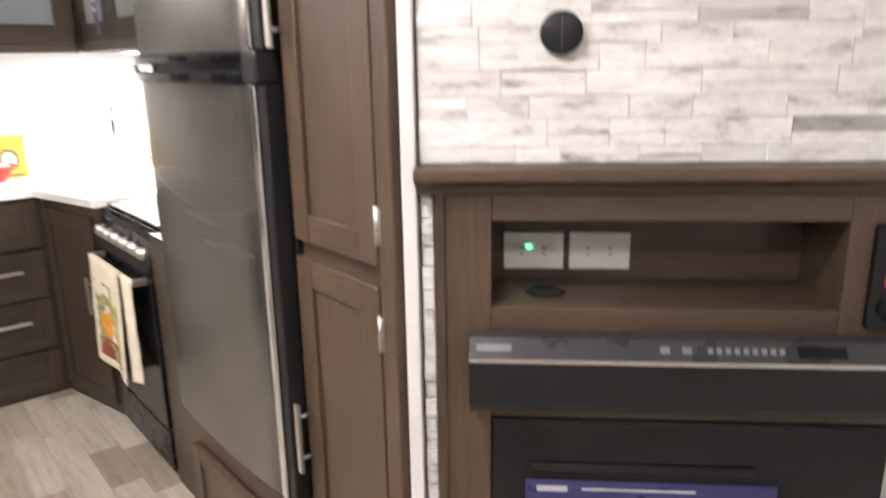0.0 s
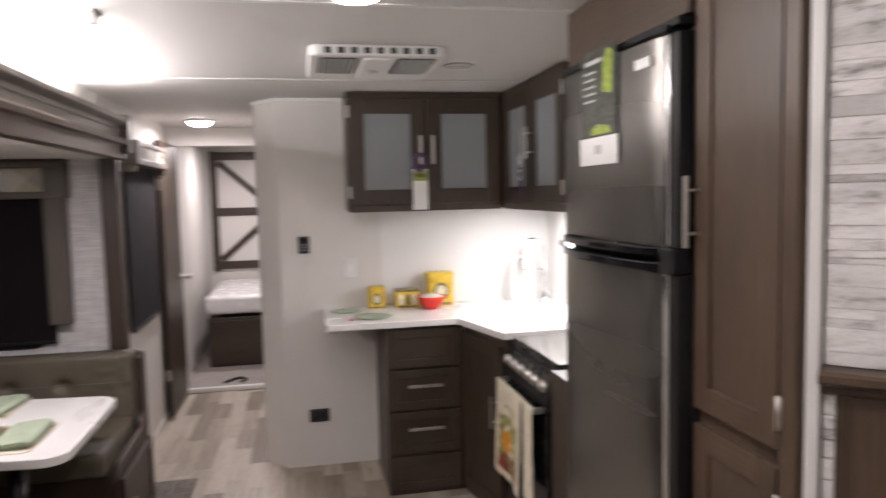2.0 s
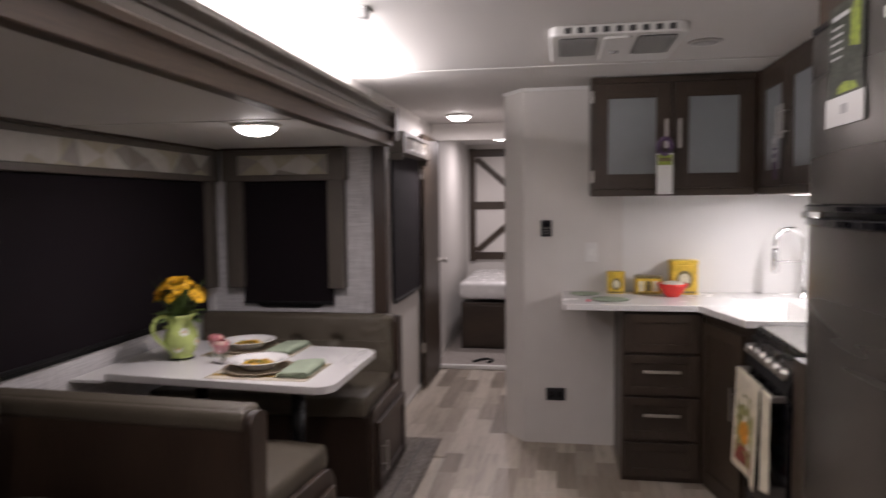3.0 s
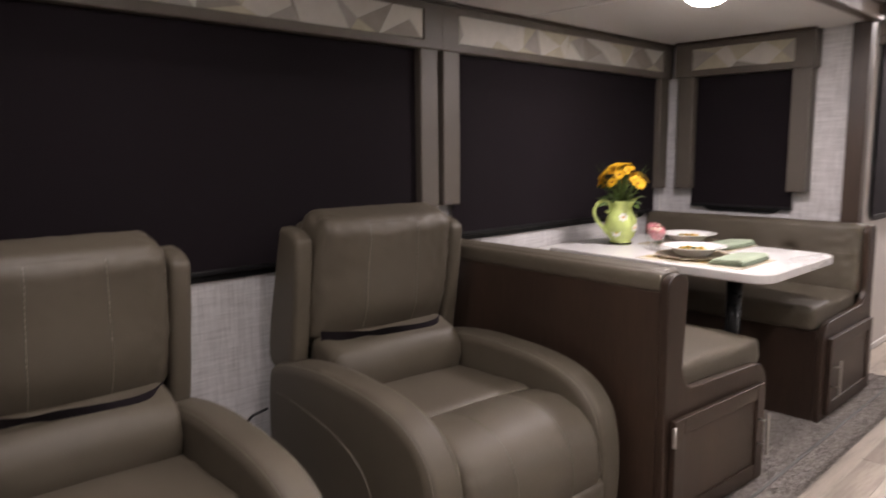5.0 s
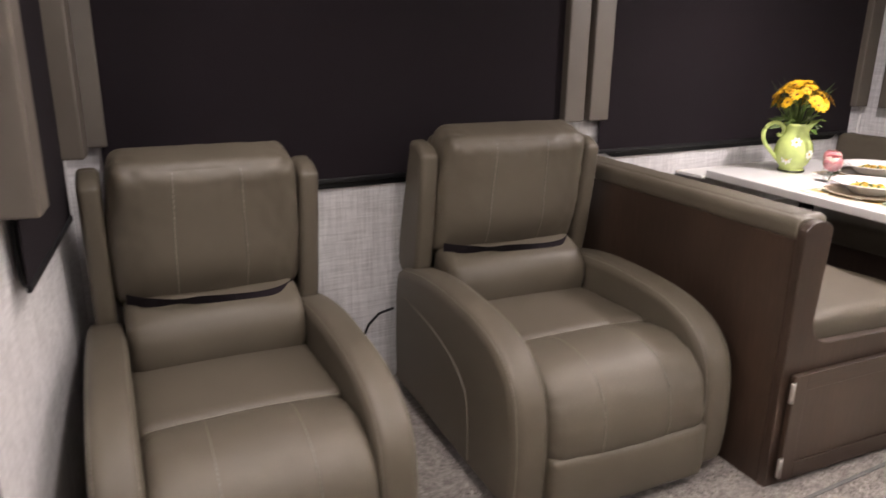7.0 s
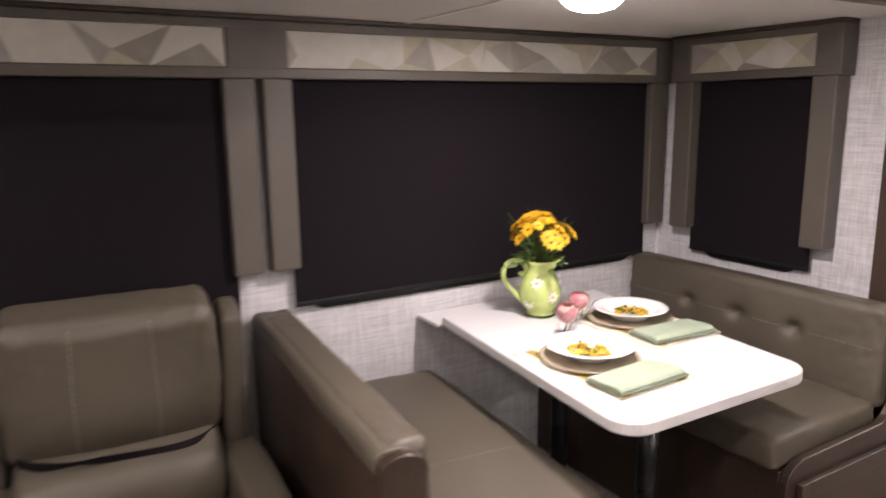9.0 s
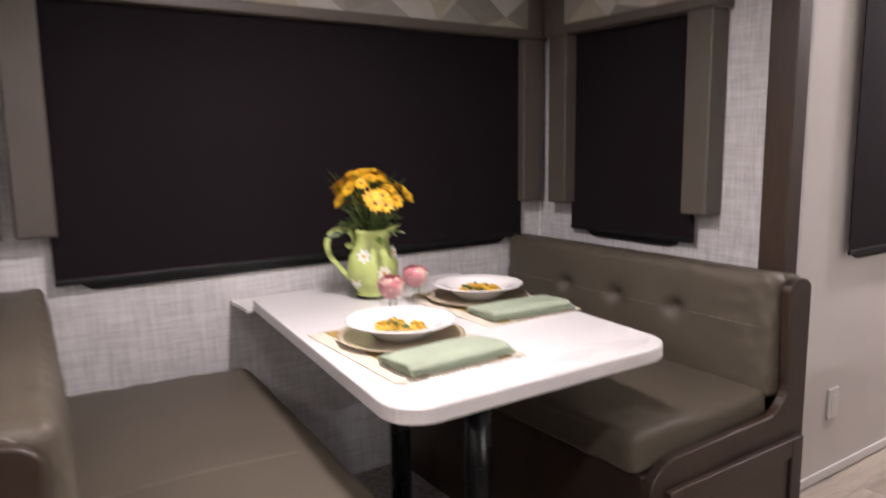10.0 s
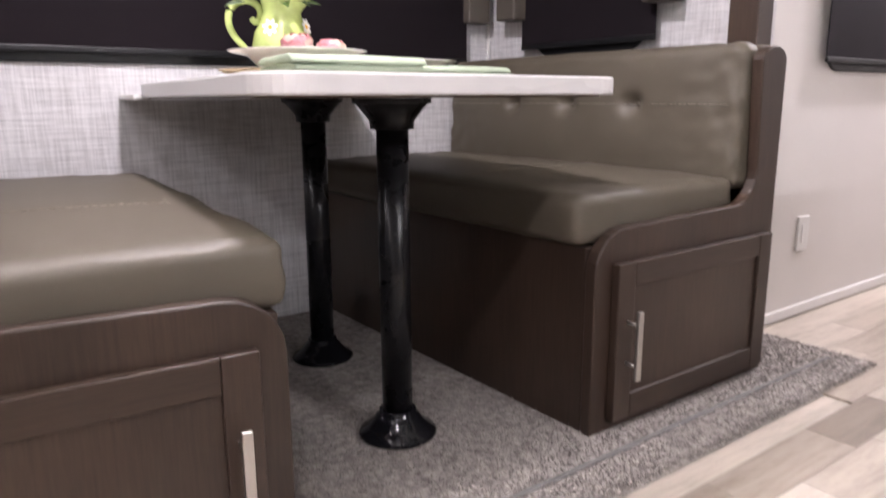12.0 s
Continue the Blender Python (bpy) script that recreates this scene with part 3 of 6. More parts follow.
# partition beside the counter, with a chamfered corner, and the hallway
setting("wall_partition", prism([(PART_X, 0.15), (PART_X, BACK), (PART_X - 0.04, BACK), (PART_X - 0.04, 0.17), (-2.885, 0.06), (-4.50, 0.06), (-4.50, HALL_Y), (-2.88, HALL_Y)], 0, CEIL), wall_white,
        "off-white partition with an angled corner", "wall")
setting("trim_partition_top", prism([(PART_X + 0.012, 0.145), (PART_X + 0.012, 0.54), (PART_X, 0.54), (PART_X, 0.15), (-2.88, HALL_Y), (-2.885, 0.008)], CEIL - 0.02, CEIL - 0.001), white_trim, "thin pale moulding under the ceiling", "trim")
setting("trim_splash_seam", box(PART_X, PART_X + 0.004, 0.745, 0.757, 0.95, 1.54), white_trim, "thin white panel joint strip", "trim")
setting("backsplash", box(PART_X - 0.001, PART_X + 0.003, 0.757, BACK, 0.95, 1.56), splash_white, "glossy white backsplash panel", "backsplash")
setting("baseboard", box(-4.2, FAR_X - 0.06, SIDE, SIDE + 0.008, 0, 0.035, 0.002), white_trim, "low white skirting strip", "baseboard")
setting("wall_bedroom_front", box(-4.56, -4.50, 0.02, BACK, 0, CEIL), wall_white, "off-white bedroom partition", "wall")
setting("trim_door_head", box(-4.56, -4.49, SIDE, 0.02, 2.06, CEIL - 0.002), wall_white, "off-white panel above the bedroom doorway", "trim")
setting("floor_bedroom", box(BED_X, -4.60, SIDE, BACK, -0.005, 0.03, 0.004), carpet_mat, "pale grey carpet of the bedroom", "floor")
setting("trim_bedroom_step", box(-4.625, -4.58, SIDE, HALL_Y, 0.0, 0.036, 0.004), white_trim, "pale threshold strip at the bedroom", "trim")

# angled stone wall
A45 = Matrix.Translation((0.43, 1.215, 0)) @ Matrix.Rotation(radians(45), 4, "Z")   # local x along the wall, face towards local -y
backing = box(0.0, 0.812, 0.012, 0.05, 1.262, CEIL)
box(0.0, 0.10, 0.012, 0.05, 0, 1.262, 0, 2, backing)
stone_wall = part("wall_stone", moved(backing, A45), grout)
tagged(stone_wall, "white and grey stacked ledger-stone feature wall", "wall", kind="structure")
setting("trim_stone_edge", moved(box(-0.028, -0.004, -0.022, 0.03, 0, CEIL, 0.003), A45), white_trim, "white upright edge strip beside the stone", "trim")


# ---- windows: blind, padded box and valance ----
def triangles(w, h, seed):
    """The valance cloth: a strip split into odd triangles of four tones."""
    rng = random.Random(seed)
    bm = bmesh.new()
    n = max(3, round(w / 0.19))
    top = [0] + [w * (i + rng.uniform(-0.3, 0.3)) / n for i in range(1, n)] + [w]
    low = [0] + [w * (i + rng.uniform(-0.3, 0.3)) / n for i in range(1, n)] + [w]
    k = 0
    for i in range(n):
        mid = ((top[i] + top[i + 1] + low[i] + low[i + 1]) / 4 + rng.uniform(-0.06, 0.06), h * rng.uniform(0.2, 0.75))
        c = [bm.verts.new((x, 0, z)) for x, z in ((low[i], 0), (low[i + 1], 0), (top[i + 1], h), (top[i], h), mid)]
        for a, b in ((0, 1), (1, 2), (2, 3), (3, 0)):
            f = bm.faces.new((c[a], c[b], c[4]))
            f.material_index = rng.choice([0, 0, 1, 2, 2, 3])
            k += 1
    return bm


def window(name, m, w, z_low, z_val, z_top, sides, seed, box_d=0.10, z_side=1.02, label="", rail_l=0.09, frame_show=False):
    """A blacked-out window on a wall: local x along the wall, face towards local -y, the wall's skin at y = 0."""
    win = tagged(new(name), label or "window with a lowered black roller blind and taupe padded surround", "window", kind="structure")
    win.matrix_world = m
    ox = sides
    part("window_frame", prism(rounded(ox + 0.03, w - ox - 0.03, z_low - 0.03, z_val + 0.1, 0.07), -0.012, -0.001, "y", 0.003), black_plastic, win, "black rounded window frame")
    part("window_pane", prism(rounded(ox + 0.055, w - ox - 0.055, z_low - 0.005, z_val + 0.08, 0.05), -0.0145, -0.0125, "y"), black_gloss, win)
    blind = part("blind", box(ox - 0.02, w - ox + 0.02, -0.0295, -0.0275, z_low, z_val + 0.09), black_cloth, win, "lowered black roller blind cloth")
    part("hem_bar", box(ox - 0.02, w - ox + 0.02, -0.034, -0.0235, z_low - 0.006, z_low + 0.012, 0.004), black_plastic, blind)
    part("roller", tube([(ox, -0.045, z_val + 0.10), (w - ox, -0.045, z_val + 0.10)], 0.022, 12), black_plastic, win)
    for x in (0.0, w - ox):
        part("side_box", box(x + 0.004, x + ox - 0.004, -box_d, -0.0005, z_side, z_val + 0.004, 0.006), pleather_trim, win, "taupe padded upright box")
    val = part("valance", box(-0.012, w + 0.012, -box_d - 0.012, -0.0005, z_val, z_val + 0.036, 0.005), pleather_trim, win, "taupe padded valance frame")
    part("valance_head", box(-0.012, w + 0.012, -box_d - 0.012, -0.0005, z_top - 0.03, z_top, 0.005), pleather_trim, val)
    for x in (-0.012, w + 0.012 - rail_l - 0.012):
        part("valance_end", box(x, x + rail_l + 0.012, -box_d - 0.0115, -0.0005, z_val + 0.03, z_top - 0.025, 0.004), pleather_trim, val)
    cloth = part("valance_cloth", triangles(w - 2 * rail_l, z_top - z_val - 0.056, seed), [tri_beige, tri_grey, tri_white, tri_mid], val, "cloth printed with grey and beige triangles")
    cloth.location = (rail_l, -box_d - 0.003, z_val + 0.031)
    if z_top < 1.95:
        part("top_trim", box(-0.012, w + 0.012, -box_d - 0.020, -0.0005, z_top + 0.0005, z_top + 0.0155, 0.003), espresso_x, val, "dark wood trim strip")
    return win


back = lambda x: pose(x, SLIDE_Y, 0, 0, 0, 180)
ZV, ZT = 1.652, 1.836
window("window_1", back(1.440), 1.905, 0.835, ZV, ZT, 0.108, 3, 0.065, 1.003)
window("window_2", back(-0.486), 1.905, 0.862, ZV, ZT, 0.108, 8, 0.065, 1.003)
window("window_3", pose(FAR_X, -1.650, 0, 0, 0, 90), 0.750, 0.905, ZV, ZT, 0.105, 5, 0.085, 1.003)
window("window_4", pose(-2.92, SIDE, 0, 0, 0, 180), 0.90, 0.842, 1.845, 1.99, 0.03, 6, 0.10, 1.80)
nw = math.degrees(math.atan2(0.173, 1.185))
window("window_5", pose(1.5850, -0.86, 0, 0, 0, -90 - nw), 0.76, 0.84, ZV, ZT, 0.10, 12, 0.085, 1.003)


# ---- bedroom and hallway ----
def open_door():
    d = tagged(new("door_1"), "open dark brown bedroom door against the hallway wall", "door", kind="structure")
    d.matrix_world = pose(-3.86, SIDE + 0.025, 0, 0, 0, 180)
    part("leaf", box(0, 0.70, -0.035, 0, 0.03, 2.06, 0.003), espresso_z, d)
    k = part("door_handle", moved(lathe([(0.028, 0), (0.028, 0.008), (0.012, 0.012), (0.010, 0.045), (0.024, 0.052), (0.026, 0.07), (0.012, 0.078)]), pose(0.64, -0.035, 1.0, 90)), nickel, d, "nickel knob", True)
    part("hinge", box(-0.008, 0.0, -0.03, 0.0, 1.7, 1.78, 0.002), nickel, d)
    part("hinge", box(-0.008, 0.0, -0.03, 0.0, 0.3, 0.38, 0.002), nickel, d)


open_door()
setting("trim_door_frame", box(-4.50, -4.46, SIDE, SIDE + 0.05, 0, 2.06, 0.003), espresso_z, "dark brown door jamb", "trim")


def bed():
    b = thing("bed", pose(0, 0, 0), "plastic-wrapped mattress on a dark brown platform", "bed")
    part("platform", box(-6.80, -5.36, -0.62, 1.20, 0.03, 0.50, 0.004), espresso_y, b)
    part("base_panel", box(-5.362, -5.345, -0.60, 1.18, 0.05, 0.47, 0.004), espresso_y, b)
    m = part("mattress", puff((1.46, 1.86, 0.18), 0.05, (0, 0, 0.012), 14, wrinkle=0.008), mattress_white, b, "white quilted mattress in clear plastic", True)
    m.location = (-6.07, 0.29, 0.62)
    part("border", box(-6.81, -5.332, -0.645, 1.225, 0.515, 0.60, 0.03, 4), mattress_grey, m).matrix_parent_inverse = m.matrix_local.inverted()
    return b


bed()


def barn_frame():
    f = thing("wall_frame", pose(BED_X, 0, 0, 0, 0, 90), "dark wood barn-door style frame on the bedroom wall", "wall panel")
    y0, y1 = -0.72, 0.62      # along local x
    part("panel", box(y0, y1, -0.012, -0.001, 0.80, 2.16), wall_white, f, "off-white panel")
    for z in (0.82, 1.43, 2.06):
        part("rail", box(y0, y1, -0.03, -0.0125, z, z + 0.09, 0.003), espresso_x, f)
    for x in (y0, y1 - 0.08):
        part("stile", box(x, x + 0.08, -0.033, -0.0126, 0.80, 2.16, 0.003), espresso_z, f)
    for x0, z0, x1, z1 in ((y0 + 0.10, 2.03, -0.06, 1.54), (-0.06, 1.41, y0 + 0.10, 0.93), (0.04, 1.54, y1 - 0.1, 2.03), (0.04, 1.41, y1 - 0.1, 0.93)):
        a = math.atan2(z1 - z0, x1 - x0)
        n = math.hypot(x1 - x0, z1 - z0)
        part("brace", moved(box(-0.01, n + 0.01, -0.029, -0.0127, -0.035, 0.035, 0.003), pose(x0, 0, z0) @ Matrix.Rotation(-a, 4, "Y")), espresso_x, f)


barn_frame()
cable = tube([(-4.72, -0.42, 0.04), (-4.80, -0.36, 0.045), (-4.86, -0.30, 0.04), (-4.80, -0.25, 0.04), (-4.70, -0.28, 0.04)], 0.012, 8)
tagged(part("slipper_strap", cable, black_plastic), "small black strap lying on the bedroom floor", "strap")


# ---- lamps ----
def ceiling_light(x, y, z):
    c = thing("ceiling_light", pose(x, y, z), "lit round white ceiling light", "ceiling light", "ceiling lights")
    part("rim", lathe([(0.098, -0.0005), (0.102, -0.004), (0.100, -0.012), (0.088, -0.016), (0.086, -0.010)], 32), white_trim, c, smooth=True)
    part("lens", lathe([(0.087, -0.010), (0.080, -0.024), (0.056, -0.042), (0.025, -0.050), (0.0, -0.052)], 32), lens_glow, c, "lit frosted lens", True)
    return c


for lx, ly, lz, lw in LAMPS:
    ceiling_light(lx, ly, lz)
bar = thing("cabinet_light", pose(-1.85, 1.60, 1.541), "slim lit bar light under the wall cabinets", "bar light")
part("housing", box(-0.45, 0.45, -0.03, 0.03, -0.008, 0.001, 0.002), white_trim, bar)
part("diffuser", box(-0.43, 0.43, -0.02, 0.02, -0.0105, -0.0078), led_glow, bar)
puck = thing("ceiling_speaker", pose(-1.60, 1.0, CEIL), "small round white ceiling speaker", "speaker")
part("rim", lathe([(0.07, -0.0005), (0.072, -0.006), (0.062, -0.011), (0.058, -0.007)], 28), white_trim, puck, smooth=True)
part("grille", lathe([(0.059, -0.007), (0.03, -0.010), (0.0, -0.011)], 28), print_grey, puck, smooth=True)
det = thing("ceiling_bracket", pose(-0.80, -0.32, CEIL), "small white plastic latch bracket under the ceiling", "bracket")
part("plate", box(-0.05, 0.05, -0.018, 0.018, -0.008, 0.0005, 0.003), white_trim, det)
part("body", box(0.005, 0.045, -0.022, 0.022, -0.042, -0.006, 0.006), print_grey, det)


def air_conditioner():
    a = thing("ceiling_air_conditioner", pose(-1.475, 0.60, CEIL), "white ceiling air conditioner with two slatted vents", "air conditioner")
    part("housing", prism(rounded(-0.29, 0.29, -0.27, 0.27, 0.05), -0.042, 0.0005, "z", 0.012, 3), white_trim, a)
    part("centre_panel", prism(rounded(-0.20, 0.25, -0.055, 0.055, 0.02), -0.052, -0.041, "z", 0.004), white_trim, a)
    for s in (-1, 1):
        v = part("vent", prism(rounded(-0.10, 0.24, s * 0.155 - 0.075, s * 0.155 + 0.075, 0.02), -0.046, -0.0415, "z"), vent_dark, a, "dark slatted vent")
        for i in range(7):
            yy = s * 0.155 - 0.06 + 0.02 * i
            part("slat", box(-0.095, 0.235, yy - 0.003, yy + 0.003, -0.050, -0.0455, 0.001), white_trim, v)
    for i in range(9):
        part("slot", box(0.262, 0.2935, -0.21 + 0.05 * i, -0.185 + 0.05 * i, -0.034, -0.012), vent_dark, a)
    part("sensor", lathe([(0.02, -0.0525), (0.018, -0.058), (0.0, -0.06)], 16), print_grey, a)


air_conditioner()

# ---- dinette ----
def bench(m, label, mirror, deep, wide):
    """A dinette bench: local x from its back (0) to its knees (0.87), local y from the wall (0) to the aisle (1.37)."""
    b = thing("dinette_bench", m, label, "bench", "dinette benches")
    # end panel towards the aisle, one board with a swept armrest outline
    out = [(0, 0.008)]
    out += [(0.0, 0.82)] + [(0.055 - 0.055 * math.cos(radians(a)), 0.82 + 0.035 * math.sin(radians(a))) for a in range(15, 181, 15)]
    out += [(0.095, 0.55)] + [(0.175 - 0.08 * math.cos(radians(a)), 0.55 - 0.08 * math.sin(radians(a))) for a in range(15, 91, 15)]
    out += [(deep - 0.09, 0.462)] + [(deep - 0.09 + 0.09 * math.sin(radians(a)), 0.372 + 0.09 * math.cos(radians(a))) for a in range(15, 91, 15)]
    out += [(deep, 0.008)]
    part("end_panel", prism(out, wide - 0.03, wide, "y", 0.004), bench_z, b, "dark wood end panel with a swept armrest")
    part("back_panel", box(0.0, 0.022, 0.0, wide - 0.0305, 0.008, 0.80, 0.002), bench_z, b, "dark wood back panel")
    part("front_panel", box(deep - 0.022, deep - 0.002, 0.0, wide - 0.031, 0.008, 0.424, 0.002), bench_z, b, "dark wood front panel")
    part("seat_board", box(0.022, deep - 0.022, 0.0, wide - 0.031, 0.41, 0.425), bench_y, b)
    part("wall_panel", box(0.022, deep - 0.022, 0.0, 0.018, 0.008, 0.41), bench_z, b)
    # cushions
    size, r, bul = (deep - 0.105, wide - 0.035, 0.110), 0.024, (0.007, 0.004, 0.013)
    s = part("seat_cushion", puff(size, r, bul, 18, wrinkle=0.007, seed=4 + mirror), leather, b, "padded taupe leatherette seat", True)
    s.location = (0.125 + size[0] / 2, wide / 2 - 0.02, 0.425 + 0.055)
    for v in (0.0,):
        seam([(u, 0.28, 1.0) for u in [i / 20 - 1 + 0.001 for i in range(0, 40)]], size, r, bul, Matrix(), s, wrinkle=0.007, seed=4 + mirror, rad=0.001)
    bs, br, bb = (0.115, wide - 0.04, 0.36), 0.028, (0.016, 0, 0.004)
    dips = [(u, 0.16, 0.036, 0.024) for u in (-0.40, 0.02, 0.44)] + [(u, 0.16, 0.010, 0.075) for u in (-0.40, 0.02, 0.44)]
    c = part("back_cushion", puff(bs, br, bb, 70, dips, 0.006, 9 + mirror), leather, b, "tufted taupe leatherette backrest", True)
    c.matrix_local = pose(0.084, wide / 2 - 0.012, 0.682, 0, -3.0)
    for u in (-0.40, 0.02, 0.44):
        q = puff_point((1.0, u, 0.16), bs, br, bb, dips, 0.006, 9 + mirror)
        part("button", moved(lathe([(0.009, 0), (0.008, 0.004), (0, 0.006)], 12), Matrix.Translation(q) @ pose(0, 0, 0, 0, 90)), leather, c, smooth=True)
    seam([(1.0, v / 20, 0.16) for v in range(-19, 20)], bs, br, bb, Matrix(), c, dips, 0.006, 9 + mirror, 0.001)
    # vinyl roll along the top of the back
    part("top_roll", prism(rounded(0.0, 0.085, 0.790, 0.858, 0.026), 0.0, wide - 0.031, "y", 0.006), leather, b, "padded taupe top roll")
    return b


def bench_door(b, w, wide, flip):
    h = 0.355
    base = pose(0.032 + w, wide + 0.0215, 0.035, 0, 0, 180)
    d = shaker(b, w, h, base, (bench_z, bench_x), t=0.02, rail=0.055)
    if flip:
        for z in (0.05, h - 0.05):
            hinge(d, pose(w + 0.004, 0.004, z))
    bar_handle(d, 0.155, pose(0.035, 0, 0.10))
    return d


# the far bench has its back to the far end wall, the near one its back to the recliners
far = bench(pose(-2.378, SLIDE_Y + 0.004, 0), "taupe leatherette dinette bench, dark wood base, by the end wall", 0, 0.680, 1.222)
near = bench(pose(-0.415, SLIDE_Y + 0.018, 0, 0, 0, -4.0) @ Matrix.Diagonal((-1, 1, 1, 1)), "taupe leatherette dinette bench, dark wood base, beside the recliner", 1, 0.670, 1.195)
bench_door(far, 0.598, 1.222, False)
bench_door(near, 0.590, 1.195, True)


def askew(bm):
    """The table stands a little askew between the benches."""
    for v in bm.verts:
        v.co.x += 0.105 * v.co.y
    return bm


def dinette_table():
    t = thing("dinette_table", pose(-1.390, -1.055, 0), "white laminate dinette table on two black pedestal legs", "table")
    part("tabletop", askew(prism(rounded(-0.420, 0.352, -0.560, 0.518, 0.09, 8, (0, 0, 1, 1)), 0.738, 0.772, "z", 0.004, 2)), table_white, t, "white marbled top with rounded corners")
    part("wall_rail", box(-0.425, 0.315, -0.722, -0.5602, 0.732, 0.746, 0.003), white_trim, t)
    part("underside", askew(prism(rounded(-0.395, 0.338, -0.54, 0.498, 0.08, 8, (0, 0, 1, 1)), 0.734, 0.739)), wood_y, t)
    for x, y in ((0.012, 0.226), (-0.070, -0.295)):
        leg = part("leg", moved(lathe([(0.033, 0.05), (0.033, 0.70)], 24), pose(x, y, 0)), black_paint, t, "black tubular leg", True)
        part("foot", moved(lathe([(0.083, 0.009), (0.086, 0.014), (0.083, 0.020), (0.066, 0.030), (0.054, 0.044), (0.045, 0.056), (0.040, 0.060), (0.040, 0.068), (0.033, 0.069)], 32), pose(x, y, 0)), black_gloss, leg, "round black floor socket", True)
        part("top_socket", moved(lathe([(0.034, 0.672), (0.044, 0.673), (0.046, 0.690), (0.072, 0.722), (0.080, 0.724), (0.080, 0.7335)], 32), pose(x, y, 0)), black_paint, leg, "", True)
    return t


dinette_table()


# ---- recliners ----
def plump(q):
    """Narrow a cushion towards its top, fill its lower half and pinch in its hem."""
    t = q.z / 0.23
    x, y = q.x * (1 - 0.075 * max(0, t)), q.y
    if y > 0:
        y += 0.030 * math.exp(-((t + 0.35) / 0.5) ** 2) * max(0, 1 - (x / 0.35) ** 2)
        if t < -0.72:
            y -= 0.038 * min(1, (-0.72 - t) / 0.12)
    return Vector((x, y, q.z))


def tapered(bm):
    for v in bm.verts:
        v.co = plump(v.co)
    return bm


def recliner(m, label):
    """Faces local +y; 0.82 wide, arms rolled over at the front."""
    c = thing("recliner", m, label, "recliner", "recliners")
    # arms: one swept side profile each, padded and rolled over its edges
    top = [(-0.465, 0.07), (-0.468, 0.30), (-0.455, 0.50), (-0.415, 0.556), (-0.34, 0.580), (-0.22, 0.602), (-0.08, 0.612), (0.06, 0.608), (0.18, 0.598), (0.29, 0.572), (0.37, 0.527), (0.425, 0.455), (0.447, 0.36), (0.454, 0.24), (0.446, 0.10), (0.43, 0.066)]
    arm_line = flowing(top, 4)
    arm_line += [Vector((0.43 - 0.895 * i / 14, 0.062)) for i in range(1, 14)]
    arm_out = outward(arm_line)
    rr = 0.034
    for s in (-1, 1):
        lo, hi = min(s * 0.304, s * 0.434), max(s * 0.304, s * 0.434)
        a = part("arm", upholstered(arm_line, lo, hi, rr, 0.004, 0.0022, 5 + s, 6, 0.0), leather, c, "curved padded arm")
        for e, sg in ((lo, -1), (hi, 1)):
            k = 1 - math.sin(radians(50))
            row = [(e - sg * rr * (1 - math.cos(radians(50))), *(q - n * (rr * k - 0.0024))) for q, n in list(zip(arm_line, arm_out))[9:57]]
            stitches(row, a)
        # inset outer side panel
        side = flowing([(-0.405, 0.10), (-0.41, 0.30), (-0.40, 0.44), (-0.36, 0.468), (-0.22, 0.462), (-0.06, 0.440), (0.07, 0.40), (0.15, 0.34), (0.178, 0.26), (0.185, 0.10)], 5)
        e = s * 0.4385
        part("side_panel", prism([tuple(q) for q in side], min(e, e - s * 0.008), max(e, e - s * 0.008), "x", 0.0025), leather, a, "flat side panel edged with stitching", False)
        stitches([(e + s * 0.0006, q.x, q.y) for q in side[18:]], a, 0.0010)
    # base and footrest
    part("base", box(-0.31, 0.31, -0.44, 0.40, 0.07, 0.30, 0.02, 3), leather, c, "", True)
    fsz, fr, fb = (0.620, 0.075, 0.200), 0.024, (0, 0.012, 0)
    f = part("footrest", puff(fsz, fr, fb, 12, wrinkle=0.005, seed=2), leather, c, "closed padded footrest", True)
    f.location = (0, 0.440, 0.150)
    # seat
    ssz, sr, sb = (0.618, 0.44, 0.15), 0.03, (0, 0.0, 0.016)
    s = part("seat", puff(ssz, sr, sb, 16, wrinkle=0.004, seed=6), leather, c, "padded seat", True)
    s.matrix_local = pose(0, -0.05, 0.408, 2)
    knee_line = flowing([(0.155, 0.23), (0.15, 0.44), (0.18, 0.480), (0.25, 0.497), (0.33, 0.492), (0.40, 0.465), (0.448, 0.412), (0.470, 0.34), (0.470, 0.275), (0.455, 0.225), (0.41, 0.205), (0.25, 0.20)], 6, True)
    knee_out = outward(knee_line)
    k = part("knee_roll", upholstered(knee_line, -0.308, 0.308, 0.045, 0.010, 0.0085, 7, 14, 0.0), leather, c, "rolled padded seat front", True)
    for u in (-0.128, 0.128):
        stitches([(u, *(q + n * 0.0093)) for q, n in list(zip(knee_line, knee_out))[12:54]], k)
    stitches([(-0.29 + 0.58 * i / 40, 0.172, 0.4835 + 0.009 * (1 - (i / 20 - 1) ** 2)) for i in range(41)], k)
    # backrest: lumbar roll, black strap, pillow, side wings
    lum_line = flowing([(-0.09, -0.11), (0.03, -0.118), (0.085, -0.10), (0.112, -0.04), (0.112, 0.03), (0.090, 0.085), (0.040, 0.116), (-0.09, 0.11)], 6, True)
    lum = part("lumbar_roll", upholstered(lum_line, -0.306, 0.306, 0.042, 0.014, 0.008, 11, 14), leather, c, "padded lower back", True)
    lum.matrix_local = pose(0, -0.285, 0.53, -12)
    strap = bmesh.new()
    rings = []
